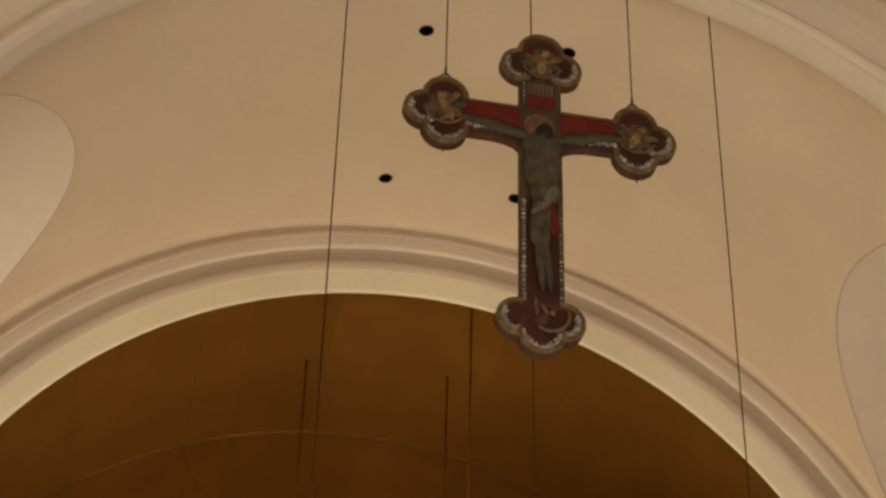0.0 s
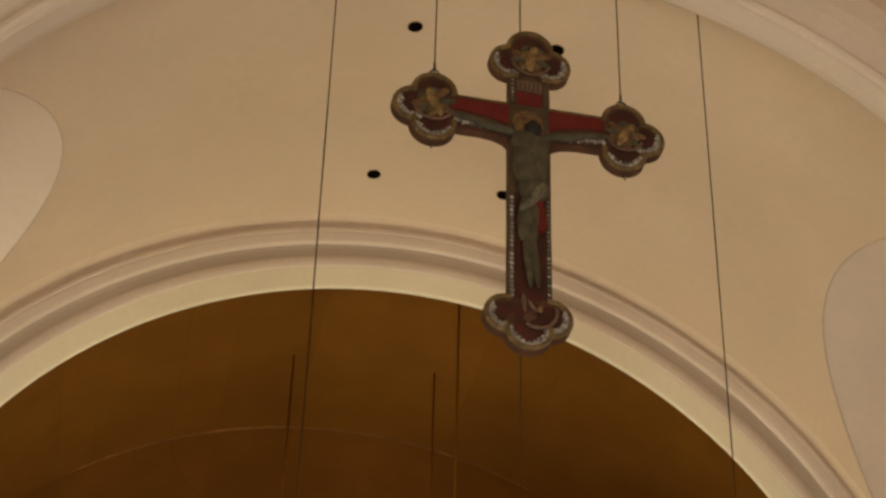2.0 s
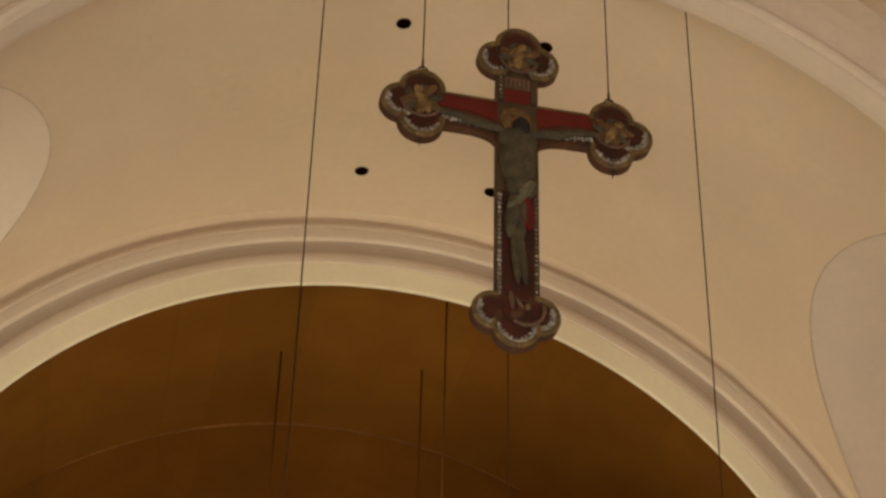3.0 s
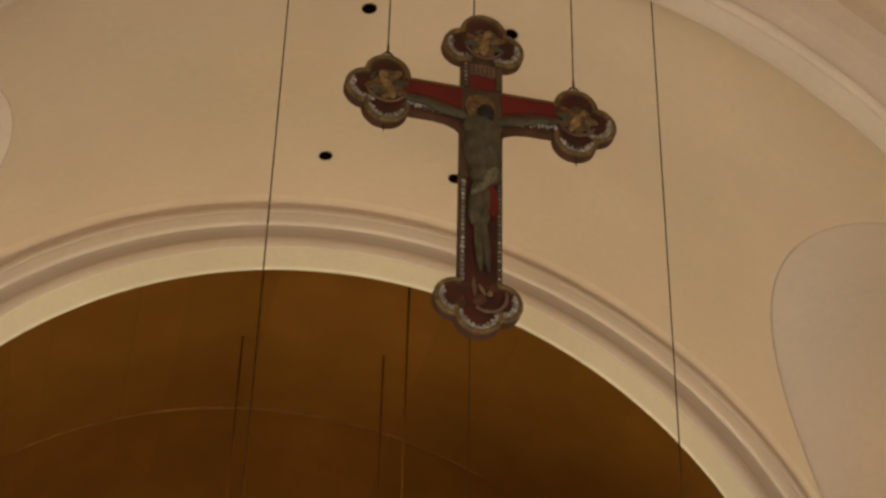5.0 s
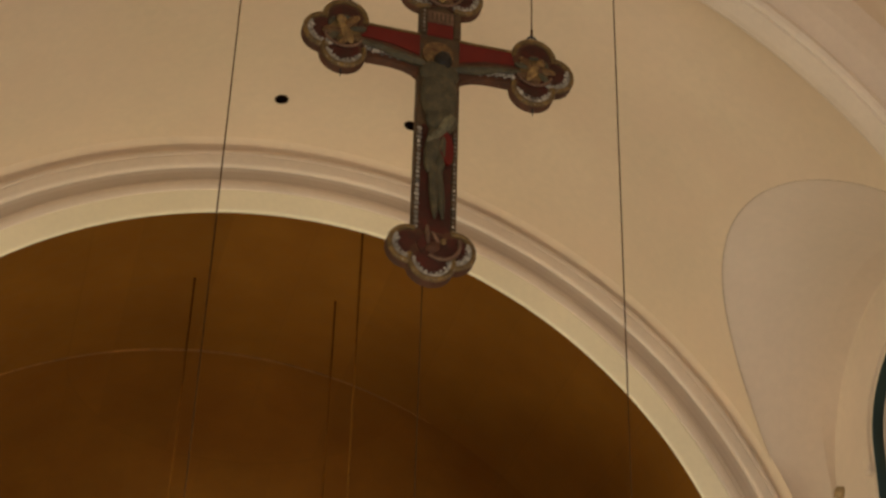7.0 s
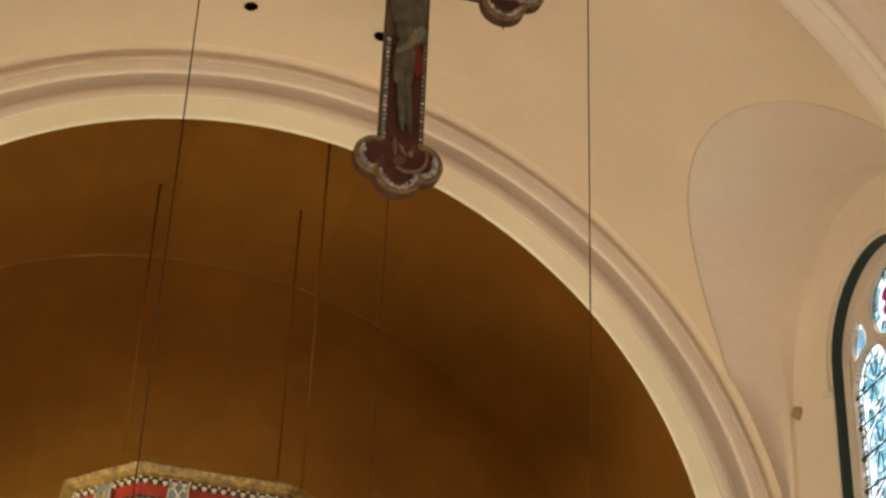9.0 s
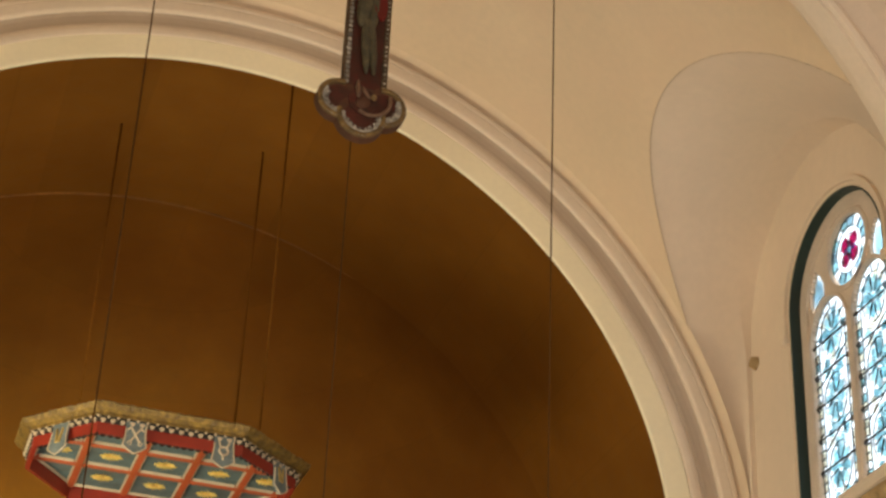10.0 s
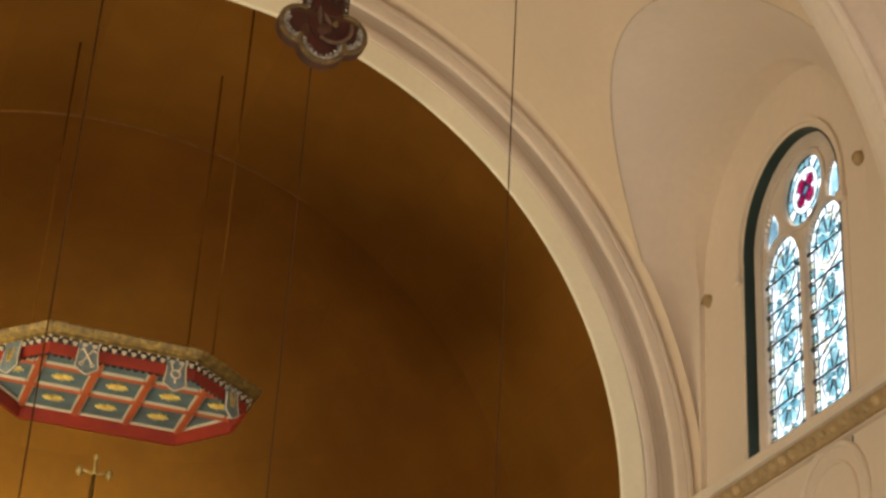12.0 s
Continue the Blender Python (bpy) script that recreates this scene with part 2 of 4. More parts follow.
# ---- structure ----
bm = bmesh.new()
box(bm, (X_LEFT - 0.4, -8.4, -0.2), (X_WALL + 0.4, 22.2, 0.0))
setting(part("floor", bm, FLOOR), "stone floor of the church", "floor")

# nave vault nearer than the rib
bm = bmesh.new()
sheet(bm, [[(XC + RV * c, y, SP + RV * s) for y in (-8.0, 0.0, 4.0, 8.82)] for c, s, _ in arch_path(64)])
ob = part("ceiling_nave", bm, PLASTER, smooth=True)
setting(ob, "warm cream plastered barrel vault over the nave", "ceiling")

# vault bay with a lunette on each side: (side, middle, half width, springing of the lunette)
LUNETTES = {1: (11.2, 1.85, 6.82 + EYE), -1: (11.32, 1.77, 7.08 + EYE)}


def lunette_top(side, y):
    mid, half, z0 = LUNETTES[side]
    d = max(half * half - (y - mid) ** 2, 0.0)
    return z0 + math.sqrt(d)


def angle_at(z):
    return math.asin(min(max((z - SP) / RV, 0.0), 1.0))


def on_vault(angle, y):
    return (XC + RV * math.cos(angle), y, SP + RV * math.sin(angle))


bm = bmesh.new()
ys = {Y_RIB - 0.1, Y_ARCH + 0.02}
for side, (mid, half, z0) in LUNETTES.items():
    ys |= {mid + half * math.cos(math.pi * i / 40) for i in range(41)}
ys = sorted(y for y in ys if Y_RIB - 0.11 < y < Y_ARCH + 0.03)
rows = []
for y in ys:
    a0, a1 = angle_at(lunette_top(1, y)), math.pi - angle_at(lunette_top(-1, y))
    rows.append([on_vault(a0 + (a1 - a0) * i / 48, y) for i in range(49)])
sheet(bm, rows)
for side, (mid, half, z0) in LUNETTES.items():
    for y0, y1 in ((Y_RIB - 0.1, mid - half), (mid + half, Y_ARCH + 0.02)):
        angles = [angle_at(z0) * i / 10 for i in range(11)]
        sheet(bm, [[on_vault(a if side > 0 else math.pi - a, y) for a in angles] for y in (y0, y1)])
bmesh.ops.remove_doubles(bm, verts=bm.verts, dist=0.002)
ob = part("ceiling_bay", bm, PLASTER, smooth=True)
setting(ob, "cream plastered vault bay before the chancel arch", "ceiling")

# each lunette narrows towards the window wall and ends in a round wall arch with a shallow soffit
HEAD_MID, HEAD_R, HEAD_SPRING, HEAD_DEEP = 11.55, 1.34, 7.3 + EYE, 0.26
for side, (mid, half, z0) in LUNETTES.items():
    x_wall = X_WALL if side > 0 else X_LEFT
    x_jamb = x_wall - side * 0.05
    rim, head = [], []
    for z, high in ((SP + (z0 - SP) * k / 8, SP + (HEAD_SPRING - SP) * k / 8) for k in range(8)):
        rim.append((XC + side * math.sqrt(RV * RV - (z - SP) ** 2), mid + half, z))
        head.append((x_jamb, HEAD_MID + HEAD_R, high))
    for i in range(61):
        a = math.pi * i / 60
        y, z = mid + half * math.cos(a), z0 + half * math.sin(a)
        rim.append((XC + side * math.sqrt(max(RV * RV - (z - SP) ** 2, 0.0)), y, z))
        head.append((x_jamb - side * (HEAD_DEEP - 0.05) * math.sin(a), HEAD_MID + HEAD_R * math.cos(a), HEAD_SPRING + HEAD_R * math.sin(a)))
    for k in range(7, -1, -1):
        rim.append((rim[k][0], mid - half, rim[k][2]))
        head.append((x_jamb, HEAD_MID - HEAD_R, head[k][2]))
    bm = bmesh.new()
    rows = []
    for p, q in zip(rim, head):
        p, q = Vector(p), Vector(q)
        row = []
        for k in range(11):
            f = k / 10
            at = p.lerp(q, f ** 0.82)
            at.x = p.x + (q.x - p.x) * f
            row.append(at)
        rows.append(row)
    sheet(bm, rows)
    ob = part("ceiling_lunette", bm, PALE, smooth=True)
    setting(ob, "pale plastered lunette vault over a side window", "ceiling")
    bm = bmesh.new()
    sheet(bm, [[(x, y, z), (x + side * 0.02, y, z + 0.004), (x_wall + side * 0.01, y, z + 0.004)] for x, y, z in head])
    setting(part("trim_wall_arch", bm, PALE, smooth=True), "shallow plastered wall arch round the side window", "arch")

# slim bead added on each groin edge; its shade line is put into the colour
for side, (mid, half, z0) in LUNETTES.items():
    bm = bmesh.new()
    pts = []
    for i in range(61):
        a = math.pi * i / 60
        y, z = mid + half * math.cos(a), z0 + half * math.sin(a)
        pts.append((XC + side * (math.sqrt(max(RV * RV - (z - SP) ** 2, 0.0)) + 0.002), y, z + 0.002))
    for p, q in zip(pts, pts[1:]):
        tube(bm, p, q, 0.0065, 6)
    setting(part("trim_groin", bm, GROIN, smooth=True), "thin greyish bead added on the groin of the lunette, coloured as its shade line", "trim")

# transverse rib
rib = sweep("trim_rib", [(4.72, 8.73), (4.5, 8.745), (4.4, 8.77), (4.32, 8.805), (4.25, 8.835), (4.215, 8.84), (4.205, 8.80), (4.19, 8.765), (4.165, 8.74), (4.13, 8.735), (4.105, 8.75), (4.095, 8.775), (4.105, 8.79), (4.087, 8.80),
                         (4.085, 8.95), (4.095, 9.01), (4.115, 9.04), (4.134, 9.06), (4.2, 9.07), (4.72, 9.07)], TRIM, foot=0.0)
setting(rib, "moulded pinkish plaster rib across the vault", "rib")

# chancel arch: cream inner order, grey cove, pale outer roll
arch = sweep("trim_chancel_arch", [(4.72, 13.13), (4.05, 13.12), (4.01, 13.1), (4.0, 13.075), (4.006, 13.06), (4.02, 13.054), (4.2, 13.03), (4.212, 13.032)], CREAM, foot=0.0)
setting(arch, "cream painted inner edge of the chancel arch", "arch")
sweep("inner_roll", [(4.205, 13.06), (4.208, 13.04), (4.214, 13.028), (4.228, 13.021), (4.26, 13.016), (4.29, 13.018), (4.31, 13.024), (4.322, 13.036), (4.328, 13.06)], TRIM, arch, "pale pinkish inner roll", foot=0.0, shift=0.01)
# nearly flat profile; the cove's darker tone sits in its base colour
cove = sweep("cove", [(4.305, 13.05), (4.32, 13.036), (4.335, 13.031), (4.37, 13.036), (4.42, 13.036), (4.45, 13.028), (4.46, 13.005)], GREY, arch, "darker greyish cove", foot=0.0, shift=0.02)
roll = sweep("roll_moulding", [(4.453, 13.02), (4.46, 13.0), (4.478, 12.99), (4.52, 12.985), (4.555, 12.982), (4.566, 12.988), (4.576, 12.98), (4.6, 12.98), (4.614, 12.988), (4.622, 13.01), (4.626, 13.06)],
             TRIM, arch, "pale outer roll moulding", foot=0.0, shift=0.02)

# walls
bm = bmesh.new()
sheet(bm, [[(XC + r * c, y, SP + r * s + d) for r, y in ((4.6, 13.056), (4.64, 13.03), (4.66, 12.995), (4.71, 12.925), (4.716, 13.09), (5.4, 13.09), (5.4, 13.5), (4.71, 13.5), (4.71, 13.14))] for c, s, d in arch_path(48, 0.0)])
setting(part("wall_east", bm, PLASTER), "plastered wall round the chancel arch", "wall")


def wall_with_window(name, x0, x1, y0, y1, top, mid, half, spring, sill):
    bm = bmesh.new()

    def at(y, z, d):
        return (x0 + (x1 - x0) * d, y, z)
    box(bm, (x0, y0, 0), (x1, mid - half, top))
    box(bm, (x0, mid + half, 0), (x1, y1, top))
    box(bm, (x0, mid - half, 0), (x1, mid + half, sill))
    curve = [(mid + half * math.cos(math.pi * i / 32), spring + half * math.sin(math.pi * i / 32)) for i in range(33)]
    for (ya, za), (yb, zb) in zip(curve, curve[1:]):
        prism(bm, [(ya, za), (ya, top), (yb, top), (yb, zb)], at, 0, 1)
    return part(name, bm, PALE)


W_MID, W_HALF, W_SPRING, W_SILL = 11.42, 0.76, 7.3 + EYE, 5.15 + EYE
setting(wall_with_window("wall_south", X_WALL, X_WALL + 0.19, -8, 13.5, 10.6, W_MID, W_HALF, W_SPRING, W_SILL), "pale plastered side wall with a stained glass window", "wall")
bm = bmesh.new()
box(bm, (X_LEFT - 0.4, -8, 0), (X_LEFT, 13.5, 10.6))
setting(part("wall_north", bm, PALE), "pale plastered side wall", "wall")
bm = bmesh.new()
box(bm, (X_LEFT - 0.4, -8.4, 0), (X_WALL + 0.45, -8.0, 11.9))
setting(part("wall_west", bm, PLASTER), "plastered end wall of the nave", "wall")

# apse: barrel, then half dome on a round wall
bm = bmesh.new()
sheet(bm, [[(XC + RV * c, y, SP + RV * s + d) for y in (13.125, 14.5, 15.6, Y_APSE, Y_APSE + 1.6)] for c, s, d in arch_path(64, 0.0)])
ob = part("ceiling_apse", bm, GOLD_WALL, smooth=True)
setting(ob, "brown gilded vault over the chancel", "ceiling")
RD = RV - 0.002
bm = bmesh.new()
rows = []
for i in range(49):
    turn = math.pi * i / 48
    row = [(XC + RD * math.cos(turn), Y_APSE + RD * math.sin(turn), 0.0)]
    row += [(XC + RD * math.cos(turn) * math.cos(e), Y_APSE + RD * math.sin(turn) * math.cos(e), SP + RD * math.sin(e)) for e in (math.pi / 2 * k / 24 for k in range(25))]
    rows.append(row)
sheet(bm, rows)
ob = part("wall_apse", bm, GOLD_DOME, smooth=True)
setting(ob, "brown gilded half dome of the apse", "apse")
bm = bmesh.new()
rows = []
for i in range(49):
    a = radians(64 + 62 * i / 48)
    h = 0.012 * math.sin(math.pi * i / 48) ** 0.5 + 0.0005
    rows.append([(XC + q * math.cos(a), Y_APSE + d, SP + q * math.sin(a)) for q, d in ((RV + 0.01, -h), (RD - h, -h), (RD - h, h), (RV, 1.2 * h))])
sheet(bm, rows)
setting(part("trim_apse", bm, SEAM), "thin gilded line where the half dome begins", "trim")

# cornice with bosses below the window
bm = bmesh.new()
prism(bm, [(X_WALL + 0.0, 5.20), (X_WALL - 0.05, 5.20), (X_WALL - 0.06, 5.36), (X_WALL - 0.1, 5.37), (X_WALL - 0.13, 5.41), (X_WALL - 0.13, 5.44), (X_WALL, 5.46)],
      lambda u, v, d: (u, d, v + EYE - 0.05), 9.07, 13.0)
cornice = setting(part("trim_cornice", bm, TRIM), "moulded cornice with a carved brown frieze", "cornice")
bm = bmesh.new()
box(bm, (X_WALL - 0.085, 9.07, 5.16 + EYE), (X_WALL - 0.045, 13.0, 5.305 + EYE), 0.004)
frieze = part("frieze", bm, STONE, cornice, "brown stone frieze")
bm = bmesh.new()
bmesh.ops.create_icosphere(bm, subdivisions=2, radius=1, matrix=Matrix.Translation((X_WALL - 0.085, 9.2, 5.235 + EYE)) @ Matrix.Rotation(0.6, 4, "X") @ Matrix.Diagonal((0.024, 0.066, 0.038, 1)))
boss = part("boss", bm, BOSS, cornice, smooth=True)
for i in range(1, 27):
    again(boss, Matrix.Translation((0, 0.145 * i, 0)))

bm = bmesh.new()
for r, w in ((0.47, 0.03), (0.33, 0.018)):
    ring(bm, (X_WALL - 0.005, 10.96, 4.70 + EYE), (0, 1, 0), (0, 0, 1), r, w, 48, 8)
tagged(part("wall_roundel", bm, PALE, smooth=True), "round plaster moulding on the wall below the cornice", "roundel")

# ---- window ----
window = new("window_1")
setting(window, "stained glass window of two lights under a rose", "window")


def on_window(u, v, d):
    """Window coordinates: along the wall from the middle, height above the eye, depth into the wall."""
    return (X_WALL + d, W_MID + u, v + EYE)


def arched(half, spring, foot, steps=28, pointed=0.0):
    pts = [(half, foot)]
    for i in range(steps + 1):
        a = math.pi * i / steps
        pts.append((half * math.cos(a), spring + (half + pointed) * math.sin(a)))
    return pts + [(-half, foot)]


def band(name, inner, outer, d0, d1, mat, parent, label=""):
    """A frame between two outlines of equal length, from depth d0 to d1."""
    bm = bmesh.new()
    rows = [[on_window(*o, d0), on_window(*i, d0), on_window(*i, d1), on_window(*o, d1), on_window(*o, d0)] for i, o in zip(inner, outer)]
    sheet(bm, rows)
    return part(name, bm, mat, parent, label)


band("reveal", arched(0.745, 7.3, 5.1), arched(0.763, 7.3, 5.1), -0.003, 0.092, DARK_GREEN, window, "dark green painted reveal")
band("window_frame", arched(0.64, 7.28, 5.1), arched(0.75, 7.3, 5.1), 0.09, 0.17, FRAME_STONE, window, "brownish stone frame")
band("hood_mould", arched(0.80, 7.3, 7.12), arched(0.84, 7.3, 7.12), -0.03, 0.004, PALE, window)
for u in (-0.82, 0.82):
    bm = bmesh.new()
    box(bm, on_window(u - 0.045, 7.06, -0.06), on_window(u + 0.045, 7.14, 0.004), 0.012)
    part("bracket", bm, PALE, window)
    bm = bmesh.new()
    box(bm, on_window(u - 0.03, 5.3, -0.012), on_window(u + 0.03, 7.06, 0.004), 0.004)
    part("jamb_strip", bm, PALE, window)

# tracery: mullion, two lancet heads and a ring
bm = bmesh.new()
box(bm, on_window(-0.042, 5.1, 0.095), on_window(0.042, 7.05, 0.16), 0.012)
part("mullion", bm, FRAME_STONE, window)
LANCET, L_SPRING = 0.295, 6.955
for c in (-0.335, 0.335):
    inner, outer = arched(LANCET, L_SPRING, 5.1, pointed=0.06), arched(LANCET + 0.03, L_SPRING, 5.1, pointed=0.06)
    band("lancet_frame", [(u + c, v) for u, v in inner], [(u + c, v) for u, v in outer], 0.1, 0.16, FRAME_STONE, window)
ROSE = (-0.04, 7.58)
bm = bmesh.new()
rows = []
for i in range(41):
    a = 2 * math.pi * i / 40
    rows.append([on_window(ROSE[0] + r * math.cos(a), ROSE[1] + r * math.sin(a), d) for r, d in ((0.35, 0.1), (0.305, 0.1), (0.3, 0.12), (0.3, 0.16), (0.35, 0.16), (0.35, 0.1))])
sheet(bm, rows)
part("rose_frame", bm, FRAME_STONE, window)
bm = bmesh.new()
# spandrel plate behind the frames, pierced by the lights
def plate_rows():
    for i in range(57):
        u = -0.655 + 1.31 * i / 56
        yield u
def top_of(u):
    return 7.28 + math.sqrt(max(0.66 ** 2 - u * u, 0.0))
for u0, u1 in zip(list(plate_rows()), list(plate_rows())[1:]):
    um = (u0 + u1) / 2
    holes = []
    c = 0.335 if um > 0 else -0.335
    if abs(um - c) < LANCET:
        holes.append((5.1, L_SPRING + (1 + 0.06 / LANCET) * math.sqrt(LANCET ** 2 - (um - c) ** 2)))
    if abs(um - ROSE[0]) < 0.31:
        h = math.sqrt(0.31 ** 2 - (um - ROSE[0]) ** 2)
        holes.append((ROSE[1] - h, ROSE[1] + h))
    for s in (-1, 1):
        if abs(um - s * 0.49) < 0.125:
            h = 0.235 * (1 - abs(um - s * 0.49) / 0.125) ** 0.6
            holes.append((7.41 - h, 7.41 + h))
    holes.sort()
    low = 5.1
    for a, b in holes + [(top_of(um), 0)]:
        if a > low + 0.002:
            box(bm, on_window(u0, low, 0.115), on_window(u1, a, 0.15))
        low = max(low, b)
part("tracery_plate", bm, FRAME_STONE, window, "brownish stone tracery")


def pane(name, outline, mat, d, parent, label=""):
    bm = bmesh.new()
    prism(bm, outline, on_window, d, d + 0.003)
    ob = part(name, bm, mat, parent, label)
    ob.visible_shadow = False
    return ob


def disc(u, v, ru, rv=None, steps=14, turn=0.0):
    rv = ru if rv is None else rv
    c, s = math.cos(turn), math.sin(turn)
    return [(u + c * ru * math.cos(a) - s * rv * math.sin(a), v + s * ru * math.cos(a) + c * rv * math.sin(a)) for a in (2 * math.pi * k / steps for k in range(steps))]


rng = random.Random(7)
pane("pane", [(-0.66, 5.1), (0.66, 5.1)] + [(0.66 * math.cos(math.pi * i / 24), 7.28 + 0.66 * math.sin(math.pi * i / 24)) for i in range(25)], WHITE_GLASS, 0.142, window, "pale leaded glass")
BARS = [6.96, 6.69, 6.415, 6.135, 5.86, 5.58, 5.3]
lead = bmesh.new()


def came(u0, v0, u1, v1, w=0.006):
    w *= 0.7
    n = Vector((u1 - u0, v1 - v0)).normalized() * w / 2
    prism(lead, [(u0 - n.y, v0 + n.x), (u1 - n.y, v1 + n.x), (u1 + n.y, v1 - n.x), (u0 + n.y, v0 - n.x)], on_window, 0.128, 0.14)


for c in (-0.335, 0.335):
    # blue flower medallions, two panels high
    for j, v in enumerate((7.0, 6.42, 5.83)):
        for k in range(8):
            a = 2 * math.pi * k / 8 + 0.2
            pane("petal", disc(c + 0.09 * math.cos(a), v + 0.122 * math.sin(a), 0.066, 0.043, 12, a), BLUE_GLASS if (k + j) % 3 else DEEP_GLASS, 0.134 if k % 2 else 0.1325, window)
            came(c + 0.03 * math.cos(a + 0.39), v + 0.04 * math.sin(a + 0.39), c + 0.16 * math.cos(a + 0.39), v + 0.2 * math.sin(a + 0.39), 0.006)
        for k in range(20):
            a, b = 2 * math.pi * k / 20, 2 * math.pi * (k + 1) / 20
            came(c + 0.172 * math.cos(a), v + 0.215 * math.sin(a), c + 0.172 * math.cos(b), v + 0.215 * math.sin(b), 0.0035)
        pane("petal", disc(c, v, 0.026), DEEP_GLASS, 0.131, window)
    for j, v in enumerate((6.71, 6.125, 5.53)):
        for k in range(9):
            a = 2 * math.pi * k / 9 + rng.uniform(0, 0.4)
            pane("quarry", disc(c + 0.125 * math.cos(a), v + 0.085 * math.sin(a), 0.052, 0.034, 8, a), rng.choice((AMBER_GLASS, BLUE_GLASS, BLUE_GLASS, DEEP_GLASS)), 0.134 if k % 2 else 0.1355, window)
        came(c - 0.2, v - 0.1, c + 0.2, v + 0.1, 0.006)
        came(c - 0.2, v + 0.1, c + 0.2, v - 0.1, 0.006)
    # border of small quarries
    for s in (-1, 1):
        came(c + s * 0.205, 5.1, c + s * 0.205, 6.98, 0.006)
        for k in range(26):
            v = 5.14 + k * 0.07
            came(c + s * 0.205, v, c + s * 0.292, v, 0.006)
            if k % 3 != 1:
                pane("quarry", [(c + s * 0.21, v + 0.006), (c + s * 0.288, v + 0.006), (c + s * 0.288, v + 0.062), (c + s * 0.21, v + 0.062)], rng.choice((AMBER_GLASS, AMBER_GLASS, BLUE_GLASS)), 0.134, window)
    for k in range(6):
        a = math.pi * (k + 0.5) / 6
        pane("quarry", disc(c + 0.19 * math.cos(a), L_SPRING + 0.235 * math.sin(a), 0.045, 0.03, 8, a), rng.choice((BLUE_GLASS, AMBER_GLASS, DEEP_GLASS)), 0.134, window)
    for k in range(7):
        a = math.pi * (k + 0.5) / 7
        came(c + 0.2 * math.cos(a), L_SPRING + 0.25 * math.sin(a), c + 0.265 * math.cos(a), L_SPRING + 0.325 * math.sin(a), 0.008)
    for v in BARS:
        bm = bmesh.new()
        tube(bm, on_window(c - 0.28, v, 0.118), on_window(c + 0.28, v, 0.118), 0.008, 6)
        for s in (-1, 1):
            box(bm, on_window(c + s * 0.25 - 0.022, v - 0.016, 0.112), on_window(c + s * 0.25 + 0.022, v + 0.016, 0.126))
        part("saddle_bar", bm, IRON, window)
for s in (-1, 1):
    pane("quarry", disc(s * 0.49, 7.41, 0.07, 0.15, 16), VIOLET_GLASS, 0.137, window)
# rose: red petals on white, blue rim
for k in range(16):
    a = 2 * math.pi * k / 16
    outline = []
    for b, r in ((a + 0.02, 0.2), (a + 0.37, 0.2), (a + 0.37, 0.3), (a + 0.02, 0.3)):
        outline.append((ROSE[0] + r * math.cos(b), ROSE[1] + r * math.sin(b)))
    if k % 3 != 2:
        pane("rim_pane", outline, BLUE_GLASS if k % 2 else VIOLET_GLASS, 0.134, window)
    came(ROSE[0] + 0.2 * math.cos(a), ROSE[1] + 0.2 * math.sin(a), ROSE[0] + 0.28 * math.cos(a), ROSE[1] + 0.28 * math.sin(a), 0.006)
for k in range(4):
    a = math.pi / 2 * k + math.pi / 4
    pane("rose_petal", disc(ROSE[0] + 0.092 * math.cos(a), ROSE[1] + 0.092 * math.sin(a), 0.07, 0.066, 14, a), RED_GLASS, 0.134, window)
    a += math.pi / 4
    pane("rose_petal", disc(ROSE[0] + 0.045 * math.cos(a), ROSE[1] + 0.045 * math.sin(a), 0.05, 0.03, 10, a), DEEP_GLASS, 0.131, window)
ring(lead, on_window(*ROSE, 0.132), (0, 1, 0), (0, 0, 1), 0.2, 0.005, 28, 6)
ring(lead, on_window(*ROSE, 0.132), (0, 1, 0), (0, 0, 1), 0.14, 0.004, 28, 6)
part("lead_cames", lead, LEAD, window, "dark lead cames")

# nail stub in the wall
for y, z in ((12.81, 7.175), (10.36, 7.3)):
    bm = bmesh.new()
    tube(bm, (X_WALL - 0.05, y, z + EYE), (X_WALL + 0.01, y, z + EYE), 0.042, 9, 0.062)
    for v in bm.verts:
        v.co += Vector((0, noise.noise(v.co * 30) * 0.02, noise.noise(v.co * 37) * 0.02))
    tagged(part("wall_boss", bm, STONE, smooth=True), "small brown worn boss on the plaster wall", "boss", "wall bosses")

# ---- ceiling openings ----
for x, y in ((1.69, 10.45), (1.69, 12.34), (2.82, 10.43), (2.83, 12.33)):
    a = math.acos((x - XC) / RV)
    m = Matrix.Translation(on_vault(a, y)) @ Matrix.Rotation(math.pi / 2 - a, 4, "Y")
    hole = thing("ceiling_opening", (0, 0, 0), "round opening in the vault plaster, its inner dark drawn as a flat black disc", "opening", "ceiling openings")
    hole.matrix_world = m
    # uncut plaster: a flat black disc paints the dark inside the hole
    bm = bmesh.new()
    bmesh.ops.create_circle(bm, cap_ends=True, segments=24, radius=0.055, matrix=Matrix.Translation((0, 0, -0.006)))
    part("mouth", bm, HOLE, hole)
    bm = bmesh.new()
    ring(bm, (0, 0, -0.004), (1, 0, 0), (0, 1, 0), 0.056, 0.005, 24, 6)
    part("rim", bm, BOARD, hole)

# ---- wires ----


def wire(x, y, top, foot, radius, label, group="hanging wires", mat=WIRE):
    bm = bmesh.new()
    tube(bm, (x, y, foot), (x, y, top), radius, 8)
    return tagged(part("hanging_wire", bm, mat, smooth=True), label, "wire", group)


def vault_z(x):
    return SP + math.sqrt(RV * RV - (x - XC) ** 2)


